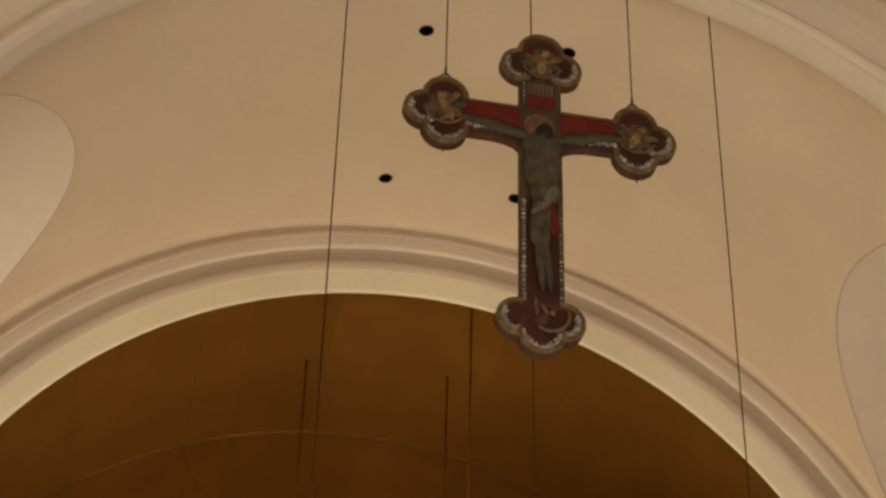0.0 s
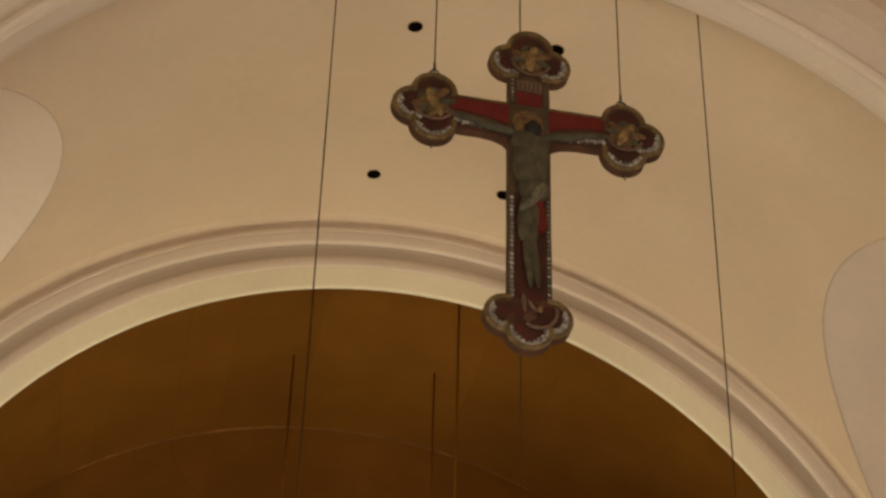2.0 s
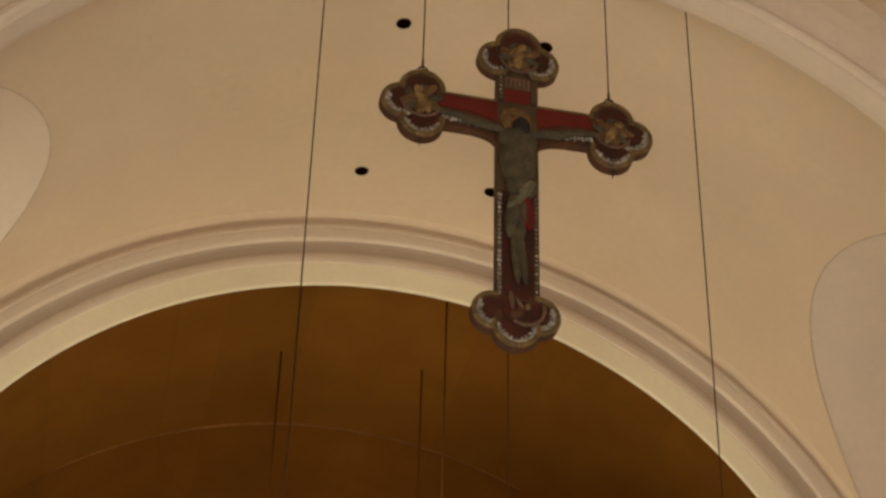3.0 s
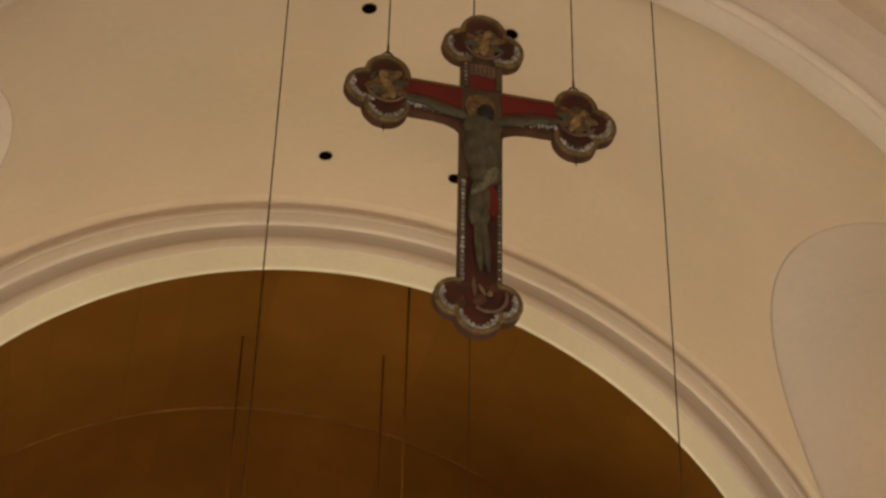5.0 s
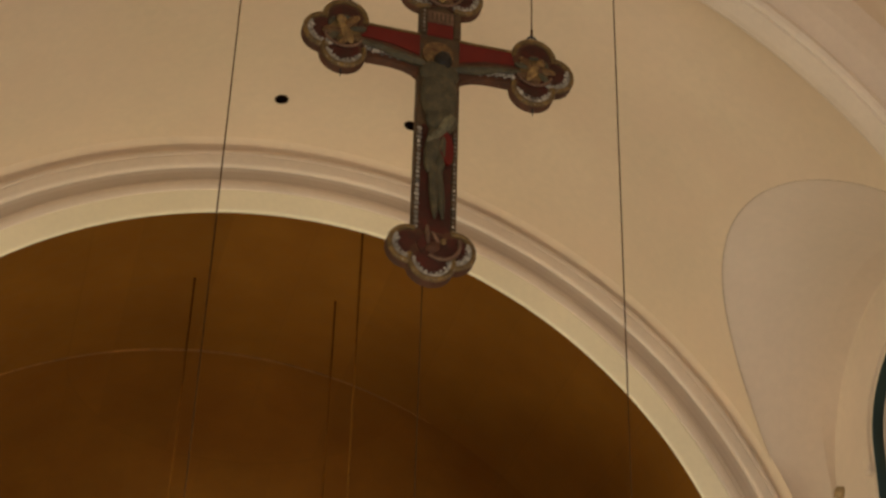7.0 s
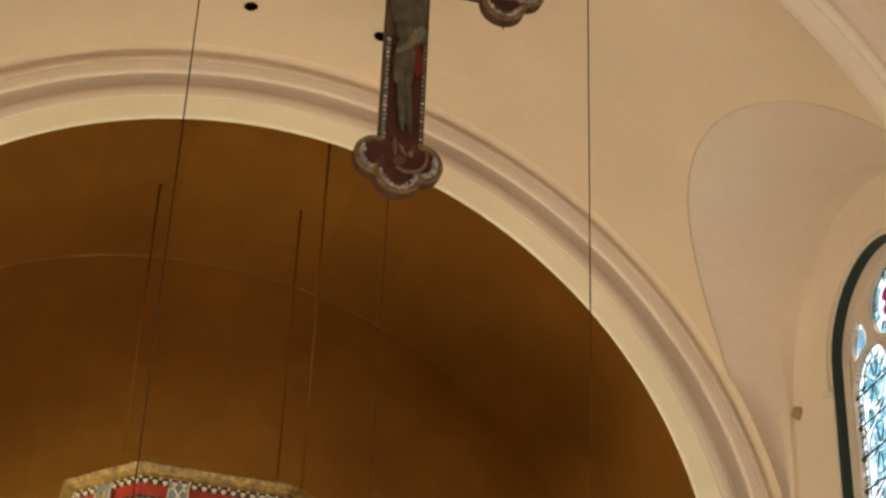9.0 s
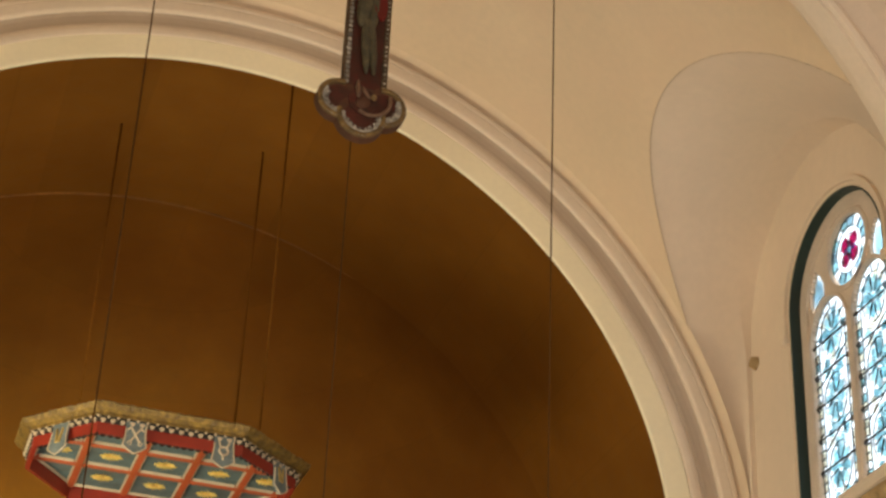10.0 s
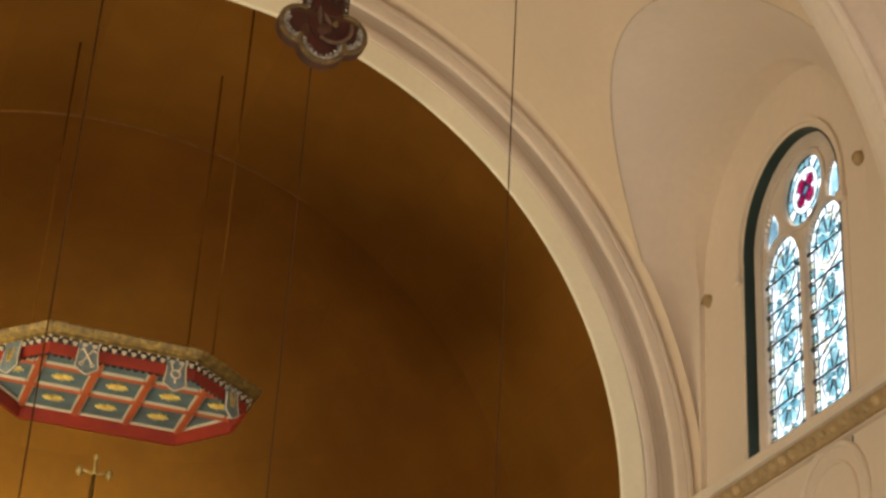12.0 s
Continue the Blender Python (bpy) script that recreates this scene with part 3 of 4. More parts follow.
for ratio in (0.1012, 0.2418, 0.3845):
    y = 9.3
    wire(ratio * y, y, vault_z(ratio * y) + 0.01, 3.2, 0.0048, "thin dark wire hanging from the vault")

# ---- painted cross ----
CX, CY, CZ = XC, 8.57, 7.43 + EYE
cross = thing("painted_cross", (CX, CY, CZ), "large painted wooden cross with trefoil ends, hung on wires", "cross")
THICK = 0.056


def on_cross(u, v, d):
    """Cross coordinates: across, up, depth behind the face."""
    return (u, d, v)


def plank(name, outline, d0, d1, mat, label="", bevel=0.004, parent=cross):
    bm = bmesh.new()
    prism(bm, outline, on_cross, d0, d1, bevel)
    return part(name, bm, mat, parent, label)


SH = 0.133
plank("shaft", [(-SH, -1.42), (SH - 0.01, -1.42), (SH, 0.46), (-SH, 0.46)], 0.0, THICK, BOARD, "dark aged upright board")
for s in (-1, 1):
    outline = [(s * 0.12, 0.152), (s * 0.56, 0.152), (s * 0.56, -0.118), (s * 0.3, -0.118), (s * 0.22, -0.13), (s * 0.165, -0.152), (s * 0.13, -0.185), (s * 0.12, -0.185)]
    plank("arm", outline, 0.003, THICK - 0.003, BOARD_EDGE, "reddish brown arm board")
    plank("arm_panel", [(s * 0.128, 0.14), (s * 0.5, 0.14), (s * 0.5, 0.045), (s * 0.3, 0.03), (s * 0.128, -0.02)], -0.004, 0.006, RED, "dull red painted panel", 0.002)
    plank("arm_fillet", [(s * 0.12, 0.138), (s * 0.5, 0.138), (s * 0.5, 0.154), (s * 0.12, 0.154)], -0.012, 0.01, OLD_GILT, "", 0.003)
    plank("arm_fillet", [(s * 0.14, -0.15), (s * 0.22, -0.115), (s * 0.3, -0.1), (s * 0.5, -0.1), (s * 0.5, -0.118), (s * 0.3, -0.12), (s * 0.22, -0.132), (s * 0.14, -0.18)], -0.01, 0.01, BOARD_EDGE, "", 0.003)

# shaft borders, panels and beading
for s in (-1, 1):
    plank("border", [(s * 0.098, -1.33), (s * 0.131, -1.33), (s * 0.131, -0.19), (s * 0.098, -0.19)], -0.012, 0.004, BOARD, "", 0.004)
    plank("border", [(s * 0.085, 0.16), (s * 0.131, 0.16), (s * 0.131, 0.36), (s * 0.085, 0.36)], -0.012, 0.004, BOARD, "", 0.004)
plank("field", [(-0.096, -1.33), (0.096, -1.33), (0.096, -0.55), (-0.096, -0.55)], -0.003, 0.004, DULL_RED, "dark red painted field", 0.001)
plank("title_panel", [(-0.083, 0.265), (0.083, 0.265), (0.083, 0.355), (-0.083, 0.355)], -0.01, 0.004, PINK_GILT, "worn title panel with unreadable marks", 0.003)
for k in range(5):
    plank("title_mark", [(-0.062 + k * 0.028, 0.28), (-0.05 + k * 0.028, 0.28), (-0.05 + k * 0.028, 0.338), (-0.062 + k * 0.028, 0.338)], -0.0125, -0.009, BOARD, "", 0)
plank("head_panel", [(-0.083, 0.155), (0.083, 0.155), (0.083, 0.262), (-0.083, 0.262)], -0.004, 0.004, RED, "dull red painted panel", 0.001)

bm = bmesh.new()
bmesh.ops.create_icosphere(bm, subdivisions=1, radius=1)
seed_bead = bpy.data.meshes.new("bead")
bm.to_mesh(seed_bead)
bm.free()
seed_bead.materials.append(PEARL)
for face in seed_bead.polygons:
    face.use_smooth = True


def bead(u, v, r, d=-0.011):
    ob = new("bead", seed_bead)
    ob.parent = cross
    ob.matrix_local = Matrix.Translation(on_cross(u, v, d)) @ Matrix.Rotation(rng.uniform(0, 3), 4, "Y") @ Matrix.Diagonal((r * rng.uniform(0.7, 1.1), r * 0.5, r * rng.uniform(0.8, 1.3), 1))


for k in range(34):
    v = -1.31 + k * 0.0325
    if v < -0.58:
        bead(-0.113, v, 0.015)
        bead(0.113, v, 0.01 if k % 2 else 0.007)
for k in range(6):
    bead(-0.108, 0.18 + k * 0.033, 0.01)
for s in (-1, 1):
    for k in range(9):
        bead(s * (0.475 - k * 0.027), -0.064 - 0.0035 * k + 0.012 * (k % 2), 0.0185 - 0.001 * k)
        if k < 5:
            bead(s * (0.47 - k * 0.027), -0.045 - 0.003 * k, 0.012)

# trefoil ends: (across, up, radius, facing of the beaded border)
LOBES = [(-0.732, 0.032, 0.138, -2.4), (-0.607, 0.152, 0.148, None), (-0.607, -0.092, 0.146, -1.57),
         (0.738, 0.014, 0.138, -0.8), (0.612, 0.13, 0.146, None), (0.607, -0.115, 0.146, -1.57),
         (-0.122, 0.502, 0.138, -2.4), (0.135, 0.5, 0.138, -0.8), (0.006, 0.622, 0.155, None),
         (-0.144, -1.442, 0.134, -2.5), (0.122, -1.445, 0.134, -0.7), (-0.01, -1.53, 0.148, -1.57)]
for i, (u, v, r, face) in enumerate(LOBES):
    lift = 0.0015 * (i % 3)
    lobe = plank("lobe", disc(u, v, r, None, 36), -0.006 - lift, THICK + lift, BOARD_EDGE, "rounded trefoil lobe with a raised rim", 0.006)
    bm = bmesh.new()
    hub = ((-0.61, 0.04), (0.61, 0.02), (0.006, 0.53), (-0.01, -1.45))[i // 3]
    away = math.atan2(v - hub[1], u - hub[0])
    ring(bm, on_cross(u, v, -0.008 - lift), (1, 0, 0), (0, 0, 1), r - 0.017, 0.0175, 30, 8, away - 1.75, away + 1.75)
    part("rim", bm, OLD_GILT, lobe, smooth=True)
    bm = bmesh.new()
    prism(bm, disc(u, v, r * 0.64, None, 28), on_cross, -0.0085 - lift, -0.004 - lift)
    part("lobe_field", bm, DULL_RED, lobe, "dark red recess")
    # worn pale notches round the rim, and a lacy pale border on the outer lobes
    for k in range(22):
        a = away + (k - 10.5) * 0.155
        bead(u + (r - 0.012) * math.cos(a), v + (r - 0.012) * math.sin(a), 0.0065 if face is None else 0.0085, -0.019 - lift)
    if face is not None:
        for k in range(15):
            a = face + (k - 7) * 0.175 + rng.uniform(-0.03, 0.03)
            q = r - 0.036 + rng.uniform(-0.004, 0.004)
            bead(u + q * math.cos(a), v + q * math.sin(a), 0.0185, -0.013 - lift)
            if k % 2:
                bead(u + (q - 0.022) * math.cos(a), v + (q - 0.022) * math.sin(a), 0.012, -0.012 - lift)

# winged shapes in worn gilt relief over the middle of each trefoil: centre, size, lean
for u, v, r, lean in ((-0.61, 0.05, 0.13, -0.5), (0.61, 0.02, 0.12, 0.45), (0.01, 0.53, 0.125, 0.1), (-0.01, -1.43, 0.12, 0.6)):
    low = v < -1
    shape = [(u + r * q * math.cos(a), v + r * q * math.sin(a)) for a, q in ((2 * math.pi * k / 26, rng.uniform(0.66, 0.8)) for k in range(26))]
    med = plank("medallion", shape, -0.016, -0.002, DULL_RED if low else OLD_GILT, "worn gilded medallion", 0.005)

    def knob(du, dv, ru, rv, turn, mat, d=-0.022):
        c, k = math.cos(lean), math.sin(lean)
        bm = bmesh.new()
        bmesh.ops.create_icosphere(bm, subdivisions=3, radius=1, matrix=Matrix.Translation(on_cross(u + r * (c * du + k * dv), v + r * (c * dv - k * du), d)) @ Matrix.Rotation(turn + lean, 4, "Y") @ Matrix.Diagonal((r * ru, 0.016, r * rv, 1)))
        for w in bm.verts:
            w.co.y += noise.noise(w.co * 48) * 0.009
        part("relief", bm, mat, med, smooth=True)

    gilt = PINK_GILT if low else SKIN_GILT
    if low:
        knob(-0.55, 0.35, 0.55, 0.13, 0.9, gilt, -0.018)
        knob(-0.15, 0.45, 0.4, 0.11, 0.4, gilt, -0.018)
        knob(0.1, -0.1, 0.3, 0.4, 0.3, BOARD_EDGE, -0.018)
        knob(0.3, 0.5, 0.16, 0.16, 0.0, BODY_GILT, -0.024)
    else:
        knob(0.0, -0.15, 0.26, 0.7, 0.0, BODY_GILT, -0.02)
        knob(0.1, 0.62, 0.24, 0.24, 0.0, BODY_GILT, -0.026)
        for s in (-1, 1):
            knob(s * 0.55, 0.25 + s * 0.1, 0.55, 0.24, s * -0.35, gilt, -0.018)
            knob(s * 0.68, -0.12, 0.42, 0.17, s * 0.3, FIGURE, -0.016)
            knob(s * 0.36, -0.6, 0.34, 0.17, s * 0.5, gilt, -0.016)
            knob(s * 0.36, 0.72, 0.3, 0.12, s * 0.6, FIGURE, -0.016)
    bm = bmesh.new()
    if not low:
        ring(bm, on_cross(u, v, -0.022), (1, 0, 0), (0, 0, 1), r * 1.0, 0.0105, 24, 6, math.pi * 1.12, math.pi * 1.88)
    else:
        ring(bm, on_cross(u + 0.05, v + 0.02, -0.022), (1, 0, 0), (0, 0, 1), r * 0.95, 0.0125, 24, 6, math.pi * 1.3, math.pi * 2.1)
    part("crescent", bm, PINK_GILT, med, "pale lower edge", True)

# the carved figure is kept as one plain shape
bm = bmesh.new()


def lump(u, v, ru, rv, depth, turn=0.0, d=-0.02):
    bmesh.ops.create_icosphere(bm, subdivisions=3, radius=1, matrix=Matrix.Translation(on_cross(u, v, d)) @ Matrix.Rotation(turn, 4, "Y") @ Matrix.Diagonal((ru, depth, rv, 1)))


lump(0.0, -0.32, 0.118, 0.23, 0.04)
lump(0.0, -0.16, 0.126, 0.1, 0.038)
lump(0.02, -0.52, 0.1, 0.1, 0.045, 0.25)
lump(-0.03, -0.72, 0.05, 0.2, 0.04, 0.12)
lump(0.025, -0.74, 0.04, 0.19, 0.035, 0.05)
lump(-0.015, -1.0, 0.03, 0.25, 0.026, -0.05)
lump(0.022, -1.02, 0.026, 0.23, 0.024, -0.1)
for s in (-1, 1):
    lump(s * 0.22, -0.075, 0.16, 0.03, 0.026, s * -0.2)
    lump(s * 0.4, -0.03, 0.13, 0.022, 0.02, s * -0.12)
for v in bm.verts:
    n = noise.noise(v.co * 22) * 0.012 + noise.noise(v.co * 60) * 0.006
    v.co += Vector((n * 0.5, n, n * 0.5))
part("relief_figure", bm, FIGURE, cross, "plain weathered greenish carved relief", True)
bm = bmesh.new()
lump(0.018, -0.05, 0.056, 0.07, 0.05, 0.2)
lump(0.04, -0.085, 0.03, 0.05, 0.04)
for v in bm.verts:
    v.co += Vector((0, noise.noise(v.co * 45) * 0.012, 0))
part("relief_crown", bm, BOARD_DARK, cross, "very dark carved knob", True)
bm = bmesh.new()
prism(bm, disc(-0.012, 0.0, 0.1, None, 28), on_cross, -0.016, 0.0)
part("halo", bm, SKIN_GILT, cross, "worn gilded disc")
plank("red_patch", disc(0.05, -0.73, 0.042, 0.13, 16, 0.12), -0.05, -0.03, RED, "", 0.004)
bm = bmesh.new()
lump(0.045, -0.56, 0.035, 0.085, 0.03, 0.5, -0.052)
lump(-0.01, -0.645, 0.03, 0.09, 0.026, 0.75, -0.045)
for v in bm.verts:
    v.co += Vector((0, noise.noise(v.co * 50) * 0.015, 0))
part("carved_fold", bm, FOLD, cross, "paler carved fold", True)

for s, v in ((-1, 0.31), (1, 0.283)):
    bm = bmesh.new()
    ring(bm, on_cross(s * 0.607, v + 0.008, 0.015), (1, 0, 0), (0, 0, 1), 0.03, 0.007, 18, 6)
    part("hanging_ring", bm, IRON, cross, "dark iron hanging ring", True)
    bm = bmesh.new()
    tube(bm, on_cross(s * 0.612, v - 0.545, 0.02), on_cross(s * 0.612, v - 0.6, 0.02), 0.007, 6, 0.002)
    part("spike", bm, IRON, cross)
    x = CX + s * 0.607
    w = wire(x, CY + 0.02, vault_z(x) + 0.01, CZ + v + 0.02, 0.0048, "thin dark wire holding the painted cross")
    bm = bmesh.new()
    for k in range(4):
        tube(bm, (x, CY + 0.02, CZ + v + 0.035 + 0.018 * k), (x, CY + 0.02, CZ + v + 0.048 + 0.018 * k), 0.0085, 6)
    part("twist", bm, WIRE, w)

# ---- canopy in the chancel ----
KX = 2.115
canopy = thing("canopy", (KX, 14.48, 5.93 + EYE), "octagonal red and blue painted wooden canopy hung on wires", "canopy")
HL, HX, HC, HN, Y0, Y1, C0, C1 = 1.125, 1.075, 0.69, 0.5, -0.76, 0.77, -0.25, 0.22


def octagon(grow):
    return [(-HC, Y0 - grow), (HN, Y0 - grow), (HX + grow, C0), (HX + grow, C1), (HC, Y1 + grow), (-HC, Y1 + grow), (-HL - grow, C1), (-HL - grow, C0)]


def hoop(name, outer, inner, z0, z1, mat, label=""):
    bm = bmesh.new()
    a, b = octagon(outer), octagon(inner)
    sheet(bm, [[(*o, z0), (*o, z1), (*i, z1), (*i, z0), (*o, z0)] for o, i in zip(a + a[:1], b + b[:1])])
    return part(name, bm, mat, canopy, label)


def flat(u, v, d):
    return (u, v, d)


hoop("fascia", 0.0, -0.035, 0.0, 0.16, CANOPY_RED, "red painted fascia board")
hoop("dentil_band", 0.02, -0.01, 0.096, 0.15, BLACK, "black band behind white dentils")
hoop("gold_cornice", 0.045, -0.01, 0.148, 0.175, CANOPY_GOLD, "worn gold lower bead")
def along(outline, step):
    """Points along a closed outline, about a step apart."""
    for (xa, ya), (xb, yb) in zip(outline, outline[1:] + outline[:1]):
        count = max(1, round(math.hypot(xb - xa, yb - ya) / step))
        for k in range(count):
            yield (xa + (xb - xa) * k / count, ya + (yb - ya) * k / count)


bm = bmesh.new()
inner = octagon(0.04)
stations = []
for k, p in enumerate(along(inner, 0.022)):
    lift = rng.uniform(-0.008, 0.008)
    bulge = 1 + rng.uniform(-0.004, 0.006)
    q = (p[0] * 1.045 * bulge, p[1] * 1.055 * bulge)
    r = (p[0] * 1.07, p[1] * 1.085)
    stations.append([(*p, 0.168), (*q, 0.192), (*r, 0.228 + lift), (p[0] * 1.05, p[1] * 1.05, 0.248 + lift), (*p, 0.235)])
sheet(bm, stations + stations[:1])
part("gold_crest", bm, CANOPY_GOLD, canopy, "worn gold carved crest moulding")
# black discs drawn as the scalloped shade inside the front fascia
bm = bmesh.new()
prism(bm, disc(0, 0, 0.024, 0.02, 10), lambda u, v, d: (u, d, v), -0.006, 0.006)
scallop = part("scallop", bm, BLACK, canopy, "black scallops added as the shade inside the lower edge")
for k, (x, y) in enumerate(p for p in along(octagon(-0.018), 0.06) if p[1] < -0.28):
    turn = 0 if -HC + 0.01 < x < HN - 0.01 else math.copysign(0.9, x)
    if k == 0:
        scallop.matrix_local = Matrix.Translation((x, y, 0.0)) @ Matrix.Rotation(turn, 4, "Z")
    else:
        o = new("scallop", scallop.data)
        o.parent, o.matrix_local = canopy, Matrix.Translation((x, y, 0.0)) @ Matrix.Rotation(turn, 4, "Z")
bm = bmesh.new()
prism(bm, octagon(-0.02), flat, 0.135, 0.17)
part("panel", bm, CANOPY_BLUE, canopy, "dark blue boarded ceiling")

edge = octagon(0.02)
bm = bmesh.new()
prism(bm, [(-0.02, 0.0), (0.02, 0.0), (0.017, -0.02), (0.0, -0.032), (-0.017, -0.02)], lambda u, v, d: (u, d, v), -0.012, 0.012)
tooth = part("dentil", bm, CANOPY_WHITE, canopy, "white scalloped dentil")
bm = bmesh.new()
prism(bm, disc(0, 0, 0.011, 0.009, 10), lambda u, v, d: (u, d, v), -0.014, 0.012)
pearl = part("dentil_pearl", bm, CANOPY_WHITE, canopy)
first = True
for (xa, ya), (xb, yb) in zip(edge, edge[1:] + edge[:1]):
    run = Vector((xb - xa, yb - ya))
    count = max(2, round(run.length / 0.08))
    for k in range(count):
        p = Vector((xa, ya)) + run * (k + 0.5) / count
        m = Matrix.Translation((p.x, p.y, 0)) @ Matrix.Rotation(math.atan2(run.y, run.x), 4, "Z")
        lo, hi = m @ Matrix.Translation((0, 0, 0.122)), m @ Matrix.Translation((0, 0, 0.138))
        if first:
            tooth.matrix_local, pearl.matrix_local, first = lo, hi @ Matrix.Translation((0.04, 0, 0)), False
        else:
            for base, where in ((tooth, lo), (pearl, hi @ Matrix.Translation((0.04, 0, 0)))):
                o = new(base.name.split(".")[0], base.data)
                o.parent, o.matrix_local = canopy, where

# ribs with white edges on the canopy's ceiling
XS, YSR = (-0.69, -0.225, 0.225, 0.69), (-0.24, 0.215)


def strip(name, lo, hi, mat, label=""):
    bm = bmesh.new()
    box(bm, lo, hi, 0.004)
    return part(name, bm, mat, canopy, label)


for x in XS:
    start = -0.56 if x > HN else Y0 + 0.04
    strip("rib", (x - 0.026, start, 0.098), (x + 0.026, Y1 - 0.04, 0.137), RIB_RED)
    for s in (-1, 1):
        cuts = [start + 0.01, *YSR, Y1 - 0.05]
        for ya, yb in zip(cuts, cuts[1:]):
            strip("rib_edge", (x + s * 0.034 - 0.0065, ya + 0.035, 0.108), (x + s * 0.034 + 0.0065, yb - 0.035, 0.137), CANOPY_WHITE)
for y in YSR:
    left, right = -HL + 0.045, HX - 0.045
    strip("rib", (left, y - 0.026, 0.1), (right, y + 0.026, 0.1365), RIB_RED)
    for s in (-1, 1):
        cuts = [left, *XS, right]
        for xa, xb in zip(cuts, cuts[1:]):
            if xb - xa > 0.1:
                strip("rib_edge", (xa + 0.05, y + s * 0.034 - 0.0065, 0.109), (xb - 0.05, y + s * 0.034 + 0.0065, 0.1368), CANOPY_WHITE)
# white edging along the rim
rim_in = octagon(-0.06)
for (xa, ya), (xb, yb) in zip(rim_in, rim_in[1:] + rim_in[:1]):
    bm = bmesh.new()
    tube(bm, (xa, ya, 0.122), (xb, yb, 0.122), 0.013, 6)
    part("rim_edge", bm, CANOPY_WHITE, canopy)
# gold fleurons, one to a cell
bm = bmesh.new()
spikes = []
for k in range(24):
    a = math.pi / 12 * k
    q = 0.27 if k % 2 else 1.0 if k % 12 == 0 else 0.62 + 0.2 * (k % 4 == 2)
    spikes.append((0.094 * q * math.cos(a), 0.108 * q * math.sin(a)))
prism(bm, spikes, flat, 0.116, 0.134)
star = part("fleuron", bm, STAR_GOLD, canopy, "bright gold fleuron")
cells = [(x, y) for y in (-0.5, -0.012, 0.47) for x in (-0.4575, 0.0, 0.4575)] + [(-0.88, -0.012), (0.88, -0.012)]
for i, (x, y) in enumerate(cells):
    if i == 0:
        star.matrix_local = Matrix.Translation((x, y, 0))
    else:
        o = new("fleuron", star.data)
        o.parent, o.matrix_local = canopy, Matrix.Translation((x, y, 0))


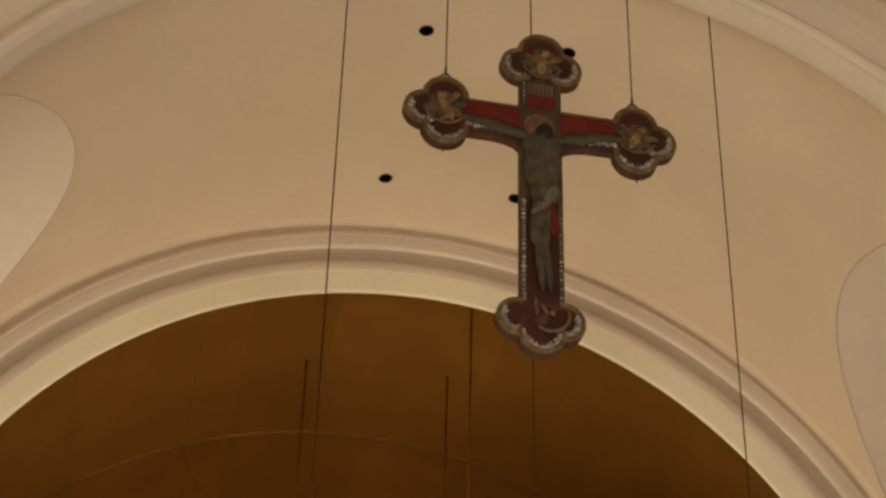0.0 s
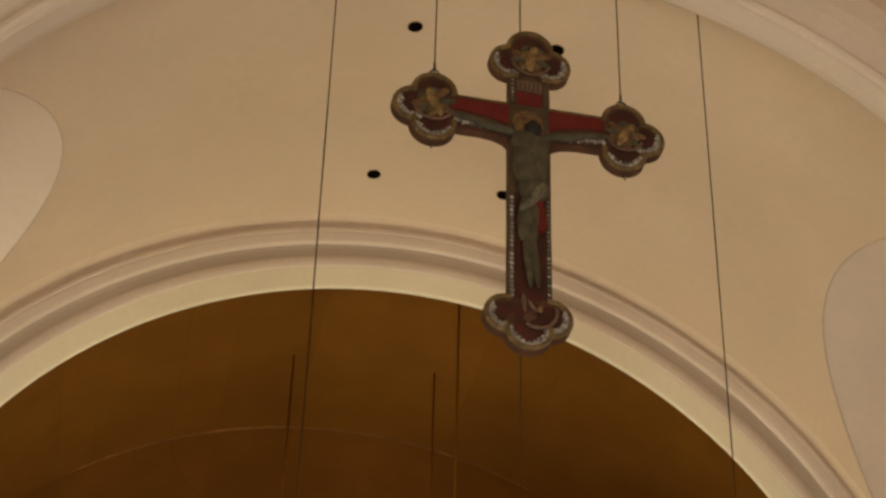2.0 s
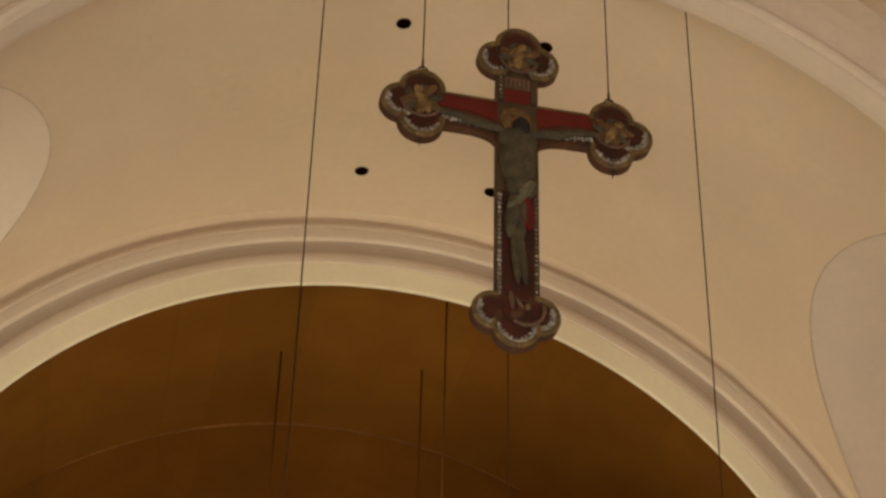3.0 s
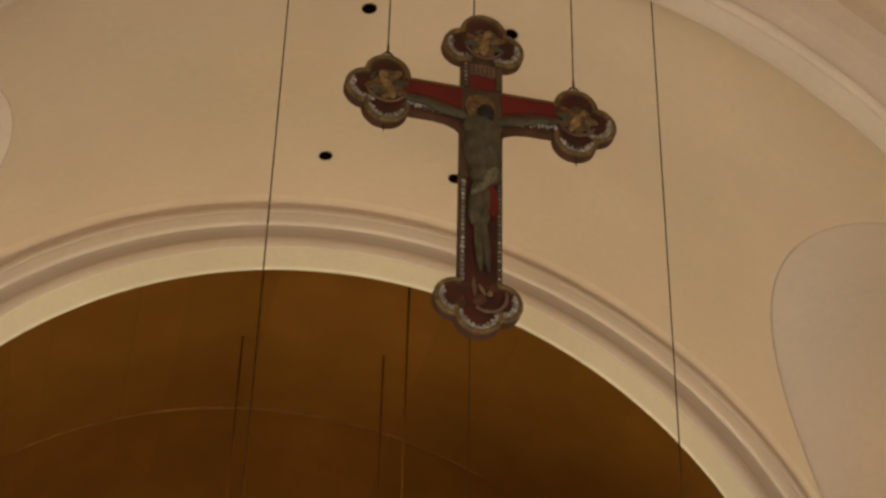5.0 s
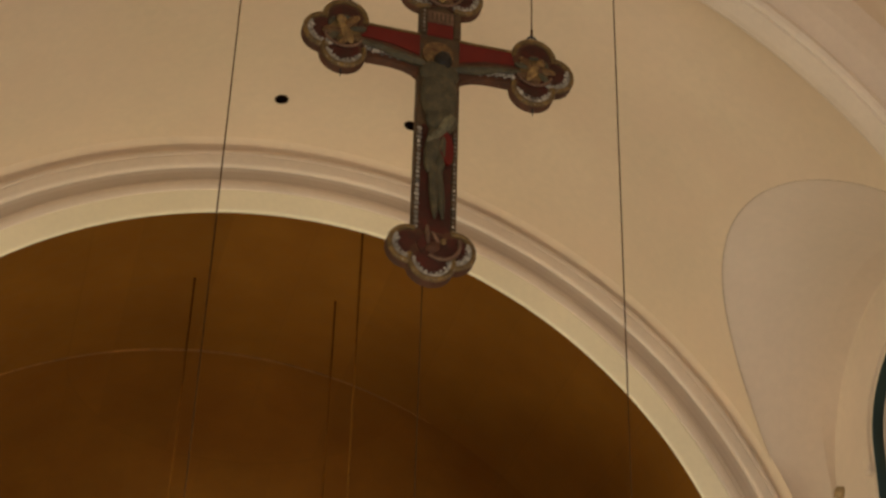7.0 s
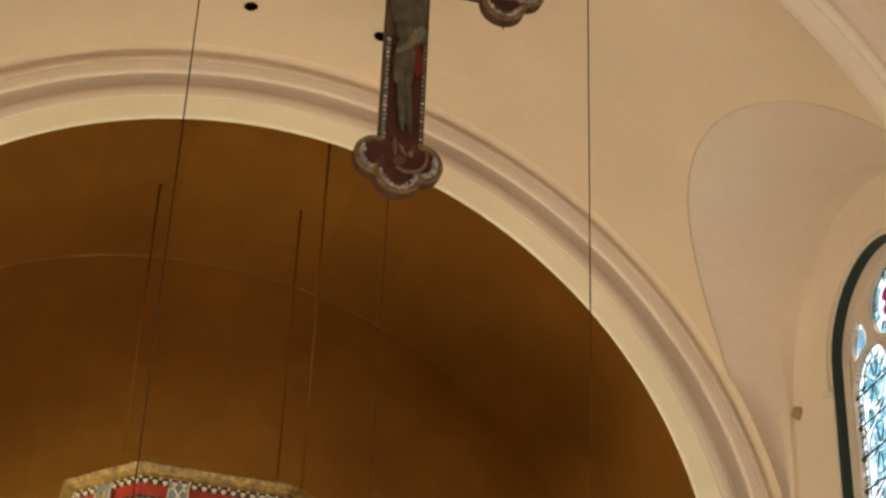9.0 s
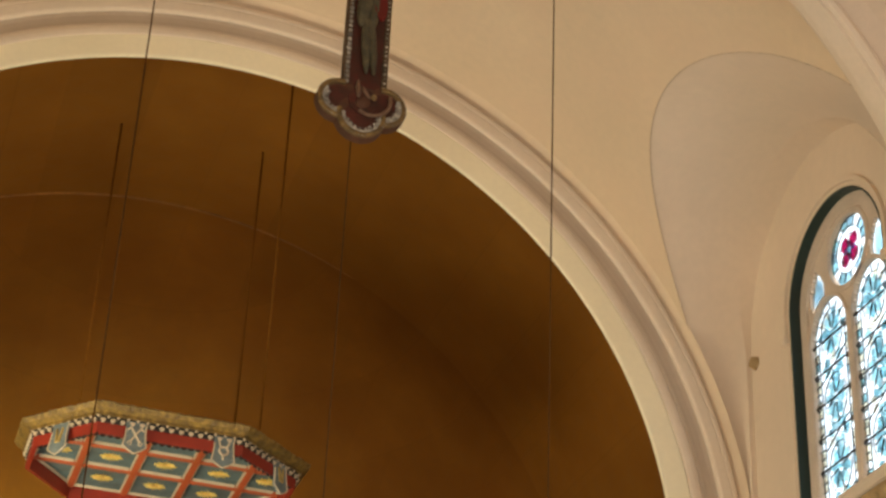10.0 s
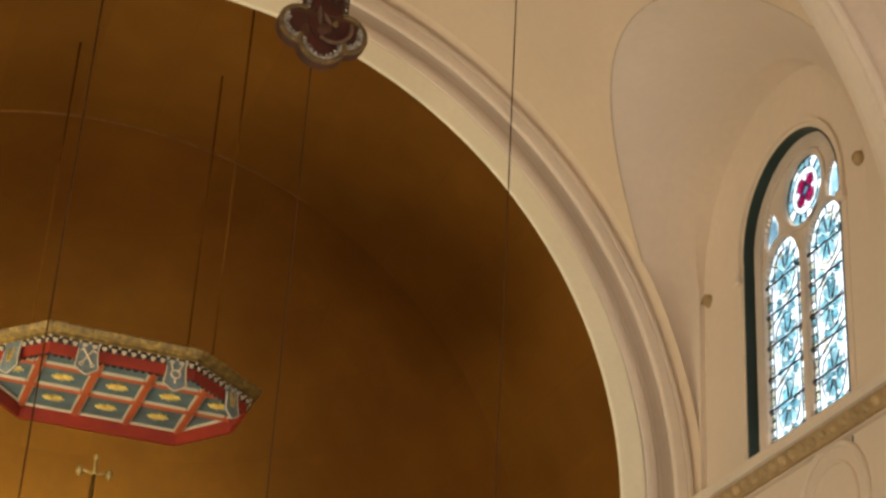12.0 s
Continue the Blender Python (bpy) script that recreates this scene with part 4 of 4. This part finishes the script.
def shield_at(x, y, turn, device):
    """A painted shield hung on the fascia, tilted out at its foot."""
    m = Matrix.Translation((x, y, 0.0)) @ Matrix.Rotation(turn, 4, "Z") @ Matrix.Rotation(-0.1, 4, "X")

    def on_shield(u, v, d):
        return m @ Vector((u * 0.88, d, v * 0.9 + 0.01))
    outline = [(-0.098, 0.14), (0.098, 0.14), (0.088, 0.06), (0.094, -0.03), (0.108, -0.11), (0.055, -0.15), (0.0, -0.18), (-0.055, -0.15), (-0.108, -0.11), (-0.094, -0.03), (-0.088, 0.06)]
    bm = bmesh.new()
    prism(bm, outline, on_shield, -0.03, -0.012, 0.003)
    sh = part("shield", bm, SHIELD, canopy, "blue-grey painted shield with pale edging")
    bm = bmesh.new()
    for (ua, va), (ub, vb) in zip(outline[1:], outline[2:]):
        tube(bm, on_shield(ua, va, -0.031), on_shield(ub, vb, -0.031), 0.006, 6)
    part("edging", bm, CANOPY_WHITE, sh)
    bm = bmesh.new()
    if device == "keys":
        for s in (-1, 1):
            tube(bm, on_shield(-s * 0.045, -0.07, -0.034), on_shield(s * 0.045, 0.075, -0.034), 0.008, 6)
            ring(bm, on_shield(-s * 0.05, -0.082, -0.034), m.to_3x3() @ Vector((1, 0, 0)), m.to_3x3() @ Vector((0, 0, 1)), 0.016, 0.005, 12, 6)
            box_at = on_shield(s * 0.05, 0.07, -0.034)
            tube(bm, box_at, box_at + Vector((s * 0.02, 0, -0.02)), 0.008, 6)
    elif device == "round":
        ring(bm, on_shield(0, -0.01, -0.034), m.to_3x3() @ Vector((1, 0, 0)), m.to_3x3() @ Vector((0, 0, 1)), 0.036, 0.009, 18, 6)
        for s in (-1, 1):
            tube(bm, on_shield(s * 0.03, 0.03, -0.034), on_shield(s * 0.05, 0.08, -0.034), 0.008, 6)
        tube(bm, on_shield(0, -0.05, -0.034), on_shield(0, -0.1, -0.034), 0.009, 6)
    else:
        for s in (-1, 1):
            tube(bm, on_shield(s * 0.012, -0.06, -0.034), on_shield(s * 0.036, 0.08, -0.034), 0.016, 6, 0.01)
    part("device", bm, FINIAL if device == "wings" else CANOPY_WHITE, sh, "plain pale device")


shield_at(-0.38, Y0 - 0.005, 0, "keys")
shield_at(0.34, Y0 - 0.005, 0, "round")
shield_at(-0.93, -0.505, -math.atan2(C0 - Y0, HL - HC), "wings")
shield_at(0.88, -0.43, math.atan2(C0 - Y0, HX - HN), "wings")

for x, y in ((1.42, 14.0), (2.795, 14.0), (1.41, 15.3), (2.82, 15.3)):
    wire(x, y, vault_z(x) + 0.01, 6.0 + EYE, 0.0095, "dark brown cable holding the canopy", "canopy cables", CABLE)

# ---- gilt finial cross on a tall shaft behind the altar ----
FX, FY, FZ = 2.235, 15.9, 5.78 + EYE
stand = thing("shaft_cross", (FX, FY, 0), "slender gilt cross with drooping arms on a tall shaft", "cross")
bm = bmesh.new()
tube(bm, (0, 0, 0.03), (0, 0, FZ), 0.03, 10, 0.018)
part("shaft", bm, CANOPY_GOLD, stand, smooth=True)
bm = bmesh.new()
tube(bm, (0, 0, 0), (0, 0, 0.04), 0.2, 16, 0.16)
part("base", bm, CANOPY_GOLD, stand)
bm = bmesh.new()
tube(bm, (0, 0, FZ - 0.02), (0, 0, FZ + 0.16), 0.014, 8)
bmesh.ops.create_icosphere(bm, subdivisions=2, radius=1, matrix=Matrix.Translation((0, 0, FZ + 0.165)) @ Matrix.Diagonal((0.024, 0.02, 0.034, 1)))
for s in (-1, 1):
    tube(bm, (0, 0, FZ), (s * 0.13, 0, FZ + 0.045), 0.012, 8)
    bmesh.ops.create_icosphere(bm, subdivisions=2, radius=1, matrix=Matrix.Translation((s * 0.135, 0, FZ + 0.02)) @ Matrix.Diagonal((0.03, 0.03, 0.055, 1)))
part("arms", bm, FINIAL, stand, smooth=True)
